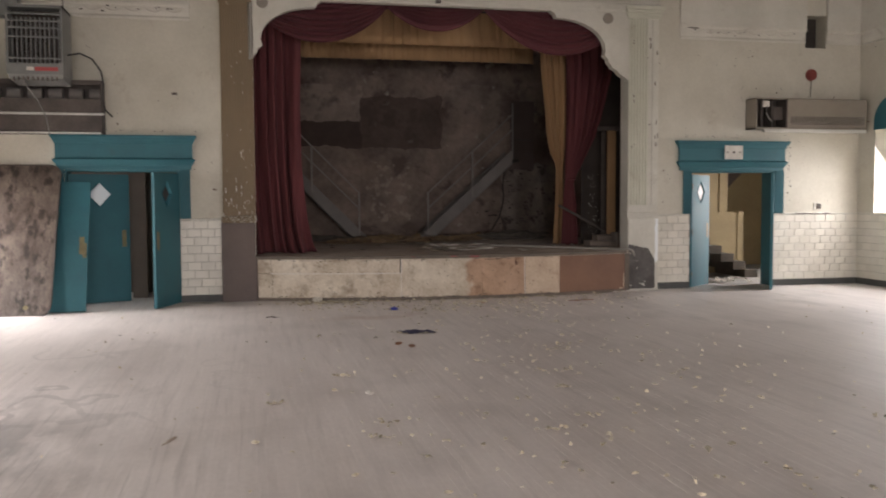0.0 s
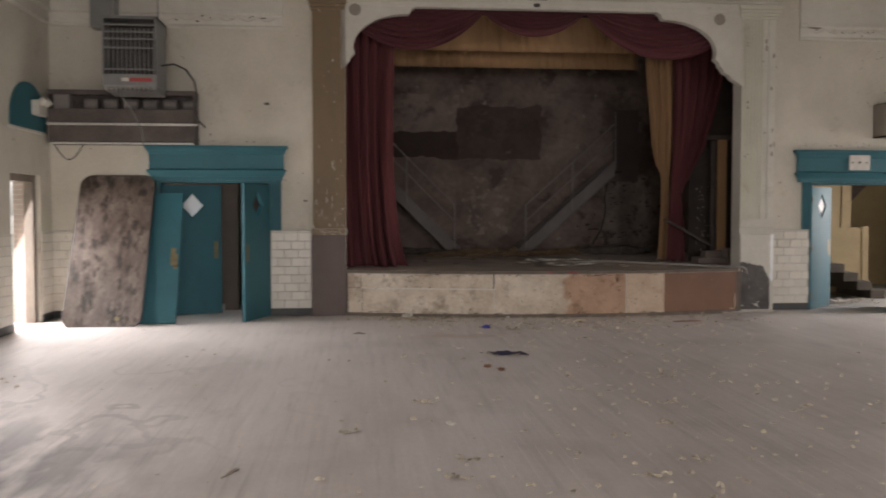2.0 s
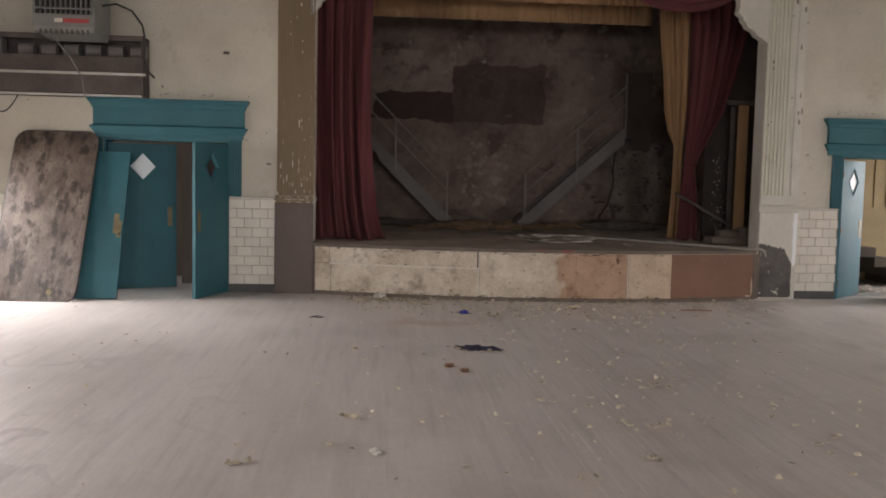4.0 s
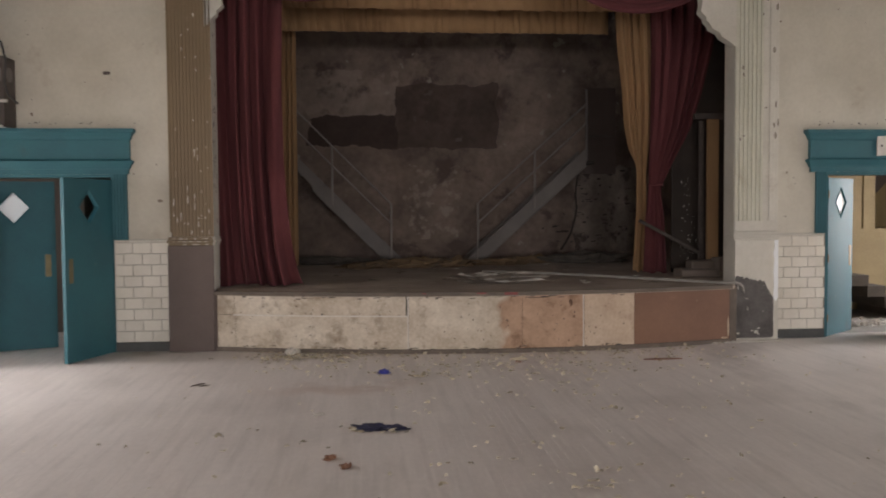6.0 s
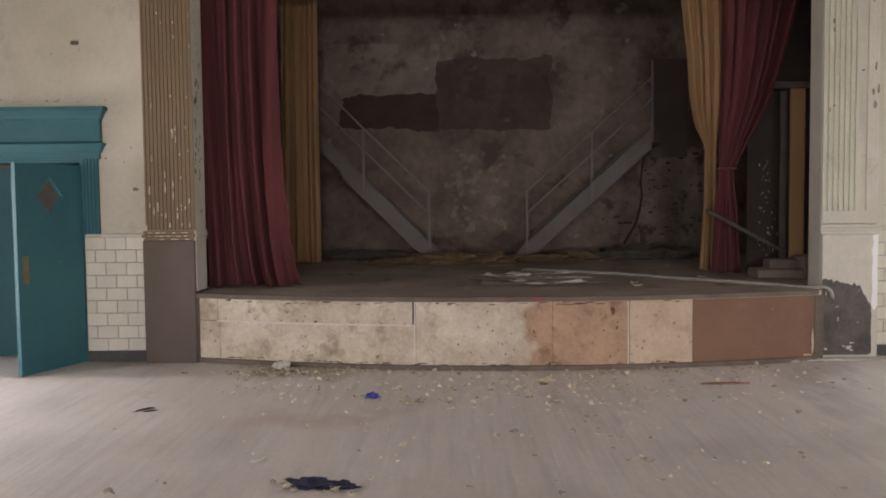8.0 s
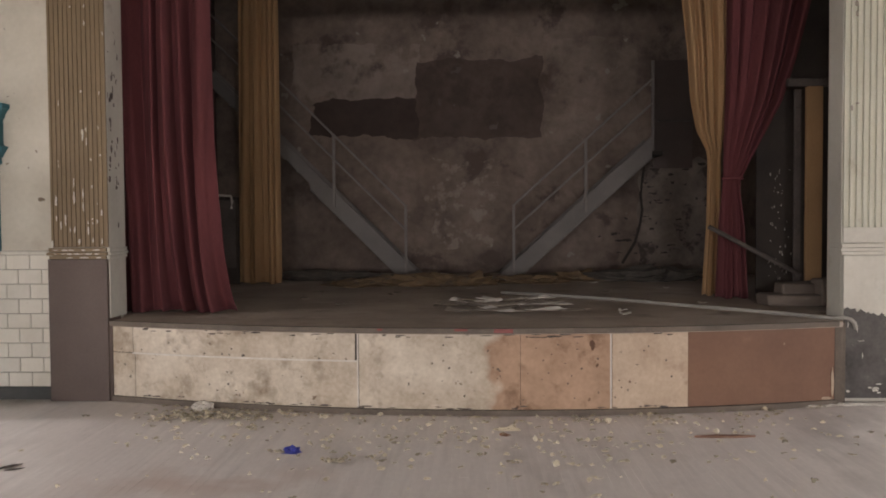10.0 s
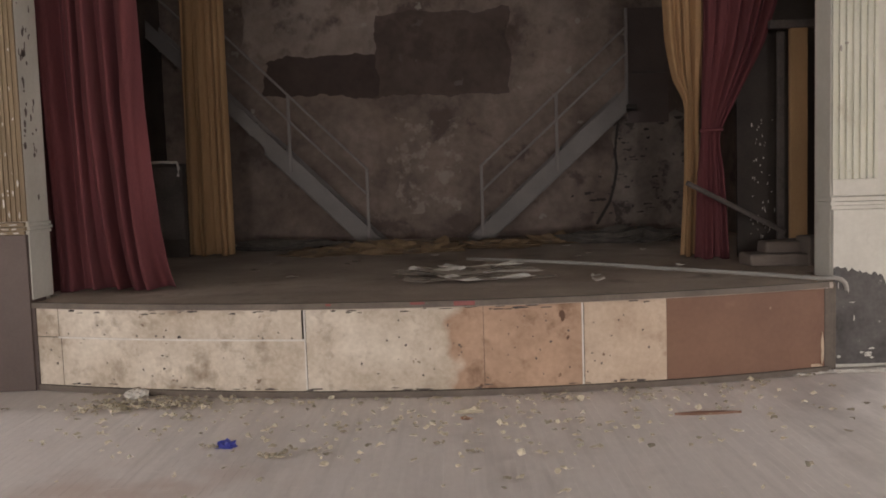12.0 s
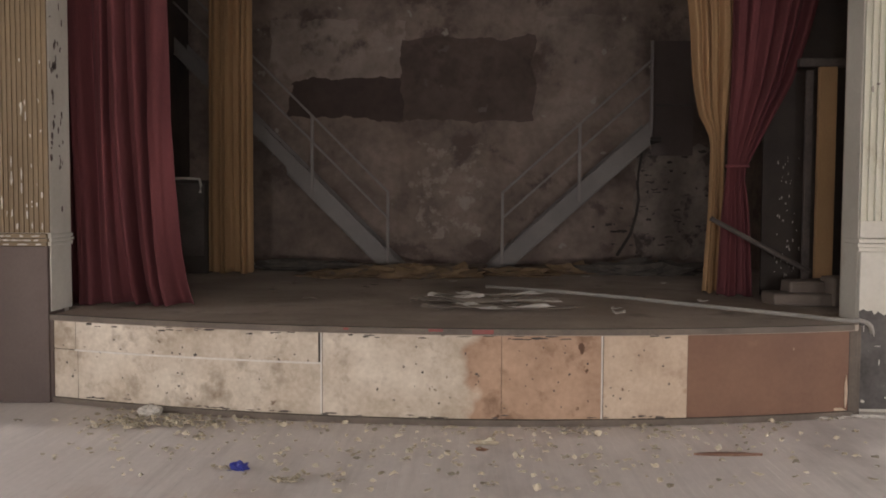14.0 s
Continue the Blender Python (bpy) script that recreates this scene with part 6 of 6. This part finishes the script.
def leaves(name, label, spots, material, seed, lift=1.0):
    """Dry curled leaves and chips, as one scatter."""
    rnd = random.Random(seed)
    verts, faces = [], []
    for x, y, s in spots:
        a, c = rnd.uniform(0, 6.28), rnd.uniform(0.7, 2.0) * lift
        ca, sa = math.cos(a), math.sin(a)
        shape = [(-1, 0), (-0.55, 0.38), (0.1, 0.46), (0.7, 0.28), (1.05, 0), (0.7, -0.26), (0.1, -0.42), (-0.55, -0.36)]
        base = len(verts)
        top = []
        for u, v in shape:
            u, v = u * rnd.uniform(0.7, 1.2), v * rnd.uniform(0.9, 1.9)
            top.append((u * s, v * s, 0.004 + s * rnd.uniform(0.0, 0.5) * c))
        top.append((0.15 * s, 0, 0.004 + s * rnd.uniform(0.1, 0.75) * c))
        for dz in (0.0, -0.0025):
            for u, v, h in top:
                verts.append((x + u * ca - v * sa, y + u * sa + v * ca, h + dz + 0.002))
        for k in range(8):
            faces.append((base + k, base + (k + 1) % 8, base + 8))
            faces.append((base + 9 + (k + 1) % 8, base + 9 + k, base + 17))
            faces.append((base + (k + 1) % 8, base + k, base + 9 + k, base + 9 + (k + 1) % 8))
    me = bpy.data.meshes.new(name)
    me.from_pydata(verts, [], faces)
    me.materials.append(material)
    return tagged(new(name, me), label, "leaves", kind="stuff")


rnd = random.Random(77)
spots = []
for k in range(280):
    y = -1.2 - 10.3 * rnd.random()
    spots.append((rnd.gauss(-0.55 + 0.10 * (y + 6), 1.15), y, rnd.uniform(0.014, 0.038)))
for k in range(70):
    spots.append((rnd.uniform(-7.0, 7.0), rnd.uniform(-12, -0.8), rnd.uniform(0.012, 0.026)))
for k in range(440):
    x = rnd.uniform(-3.0, 2.9)
    spots.append((x, front_y(x) - 0.06 - 1.5 * rnd.random() ** 1.8, rnd.uniform(0.013, 0.036)))
for k in range(170):
    spots.append((rnd.gauss(-2.45, 0.34), -0.66 + rnd.gauss(0, 0.10), rnd.uniform(0.015, 0.038)))
for cx, cy in ((-1.13, -2.0), (-0.86, -1.93), (0.85, -0.85), (-0.7, -6.9), (-1.0, -8.6), (-0.3, -5.76), (-2.75, -8.85), (-0.88, -7.62), (-0.11, -5.41), (0.42, -3.65), (-2.63, -8.48), (-1.45, -8.96), (-2.78, -6.63), (-3.43, -7.65), (-1.74, -4.21), (-1.50, -4.25), (-1.77, -4.07), (-1.57, -1.83)):
    for k in range(26 if (cx, cy) == (-1.13, -2.0) else 8):
        spots.append((rnd.gauss(cx, 0.06), rnd.gauss(cy, 0.035), rnd.uniform(0.012, 0.032)))
leaves("fallen_leaves", "dry yellow-brown leaves scattered over the floor", [p for p in spots if p[1] < front_y(p[0]) - 0.05 or abs(p[0]) > 3.6], M["leaf"], 5)
spots = []
for k in range(170):
    spots.append((min(-6.3, rnd.gauss(-7.3, 0.28)), rnd.uniform(-7.2, -5.0), rnd.uniform(0.015, 0.035)))
for k in range(90):
    spots.append((rnd.gauss(-6.5, 0.2), rnd.gauss(-8.65, 0.32), rnd.uniform(0.015, 0.04)))
leaves("leaf_drift", "dry leaves and litter drifted along the side wall", spots, M["leaf"], 6)
spots = [(rnd.gauss(0.3, 3.0), -1.0 - 11 * rnd.random(), rnd.uniform(0.007, 0.018)) for k in range(240)]
leaves("floor_chips", "small curled pale leaf bits and plaster chips on the floor", [p for p in spots if WEST + 0.3 < p[0] < EAST - 0.3], M["leaf"], 8, 1.6)

# ---- wall tiles ----
TW, TH, GAP = 0.222, 0.137, 0.0055
tile_meshes = {}


def tile_mesh(width):
    key_ = round(width, 3)
    if key_ not in tile_meshes:
        a, b = (key_ - GAP) / 2, (TH - GAP) / 2
        e, d = 0.004, 0.012
        verts = [(-a, 0, -b), (a, 0, -b), (a, 0, b), (-a, 0, b), (-a, -d + e, -b), (a, -d + e, -b), (a, -d + e, b), (-a, -d + e, b),
                 (-a + e, -d, -b + e), (a - e, -d, -b + e), (a - e, -d, b - e), (-a + e, -d, b - e)]
        faces = [(8, 9, 10, 11)]
        for o in (0, 4):
            for k in range(4):
                faces.append((o + k, o + (k + 1) % 4, o + 4 + (k + 1) % 4, o + 4 + k))
        me = bpy.data.meshes.new("tile")
        me.from_pydata(verts, [], faces)
        me.materials.append(M["tile"])
        tile_meshes[key_] = me
    return tile_meshes[key_]


def tile_run(parent, start, length, place, turn, seed):
    """Nine courses in running bond along a run; place(s, z) gives a tile's place."""
    rr = random.Random(seed)
    for r in range(9):
        z = 0.119 + TH * (r + 0.5)
        s = 0.0
        first = TW / 2 if r % 2 else TW
        while s < length - 0.02:
            w = min(first if s == 0 else TW, length - s)
            if w > 0.03:
                t = new("tile", tile_mesh(w))
                t.parent = parent
                x, y = place(start + s + w / 2)
                t.matrix_basis = pose(x, y, z, rr.uniform(-0.25, 0.25), 0, turn + rr.uniform(-0.25, 0.25))
            s += w


for k, (a, b) in enumerate(segs):
    tile_run(north, a, b - a, lambda s: (s, WALL - 0.004), 0, k)
for k, (a, b, off) in enumerate(((-8.0, -4.73, 0), (-3.87, -1.585, 0), (-0.435, WALL - 0.02, 0), (-4.72, -3.88, 0.13))):
    tile_run(west, a, b - a, lambda s, off=off: (WEST + off + 0.004, s), 90, 10 + k)
tile_run(west, WEST, 0.13, lambda s: (s, -4.722), 0, 30)
tile_run(east, -3.0, 3.0 + WALL - 0.02, lambda s: (EAST - 0.004, s), -90, 20)

# ---- strip floor ----
near_boards = []
verts, faces = [], []
rnd = random.Random(4)
BW = 0.060


def board_box(x0, x1, y0, y1, z):
    base = len(verts)
    e = 0.0008
    verts.extend([(x0, y0, -0.0004), (x1, y0, -0.0004), (x1, y1, -0.0004), (x0, y1, -0.0004), (x0 + e, y0 + e, z), (x1 - e, y0 + e, z), (x1 - e, y1 - e, z), (x0 + e, y1 - e, z)])
    faces.extend([tuple(base + i for i in f) for f in ((4, 5, 6, 7), (0, 1, 5, 4), (1, 2, 6, 5), (2, 3, 7, 6), (3, 0, 4, 7))])


shared = {}
x = WEST
while x < EAST - 0.01:
    y = SOUTH + rnd.uniform(-2.4, 0)
    while y < WALL + 0.3:
        e = y + rnd.choice((1.8, 2.4, 3.0))
        z = rnd.uniform(-0.0002, 0.0002)
        y0, y1 = max(y, SOUTH), min(e, WALL + 0.3)
        if -7.6 < x < -2.6 and -12.0 < (y + e) / 2 < -7.4 and len(near_boards) < 300:
            near_boards.append((x, y0, y1, z))
        elif y1 > y0:
            board_box(x + 0.0001, x + BW - 0.0001, y0 + 0.0001, y1 - 0.0001, z)
        y = e
    x += BW
me = bpy.data.meshes.new("floor_boards")
me.from_pydata(verts, [], faces)
me.materials.append(M["dust"])
rest = tagged(new("floor_boards", me), kind="stuff")
rest.parent = floor
for x, y0, y1, z in near_boards:
    size = round(y1 - y0, 2)
    if size not in shared:
        verts, faces = [], []
        board_box(0.0001, BW - 0.0001, 0.0001, y1 - y0 - 0.0001, 0.0)
        me = bpy.data.meshes.new("floorboard")
        me.from_pydata(verts, [], faces)
        me.materials.append(M["dust"])
        shared[size] = me
    b = new("floorboard", shared[size])
    b.parent = floor
    b.location = (x, y0, z)
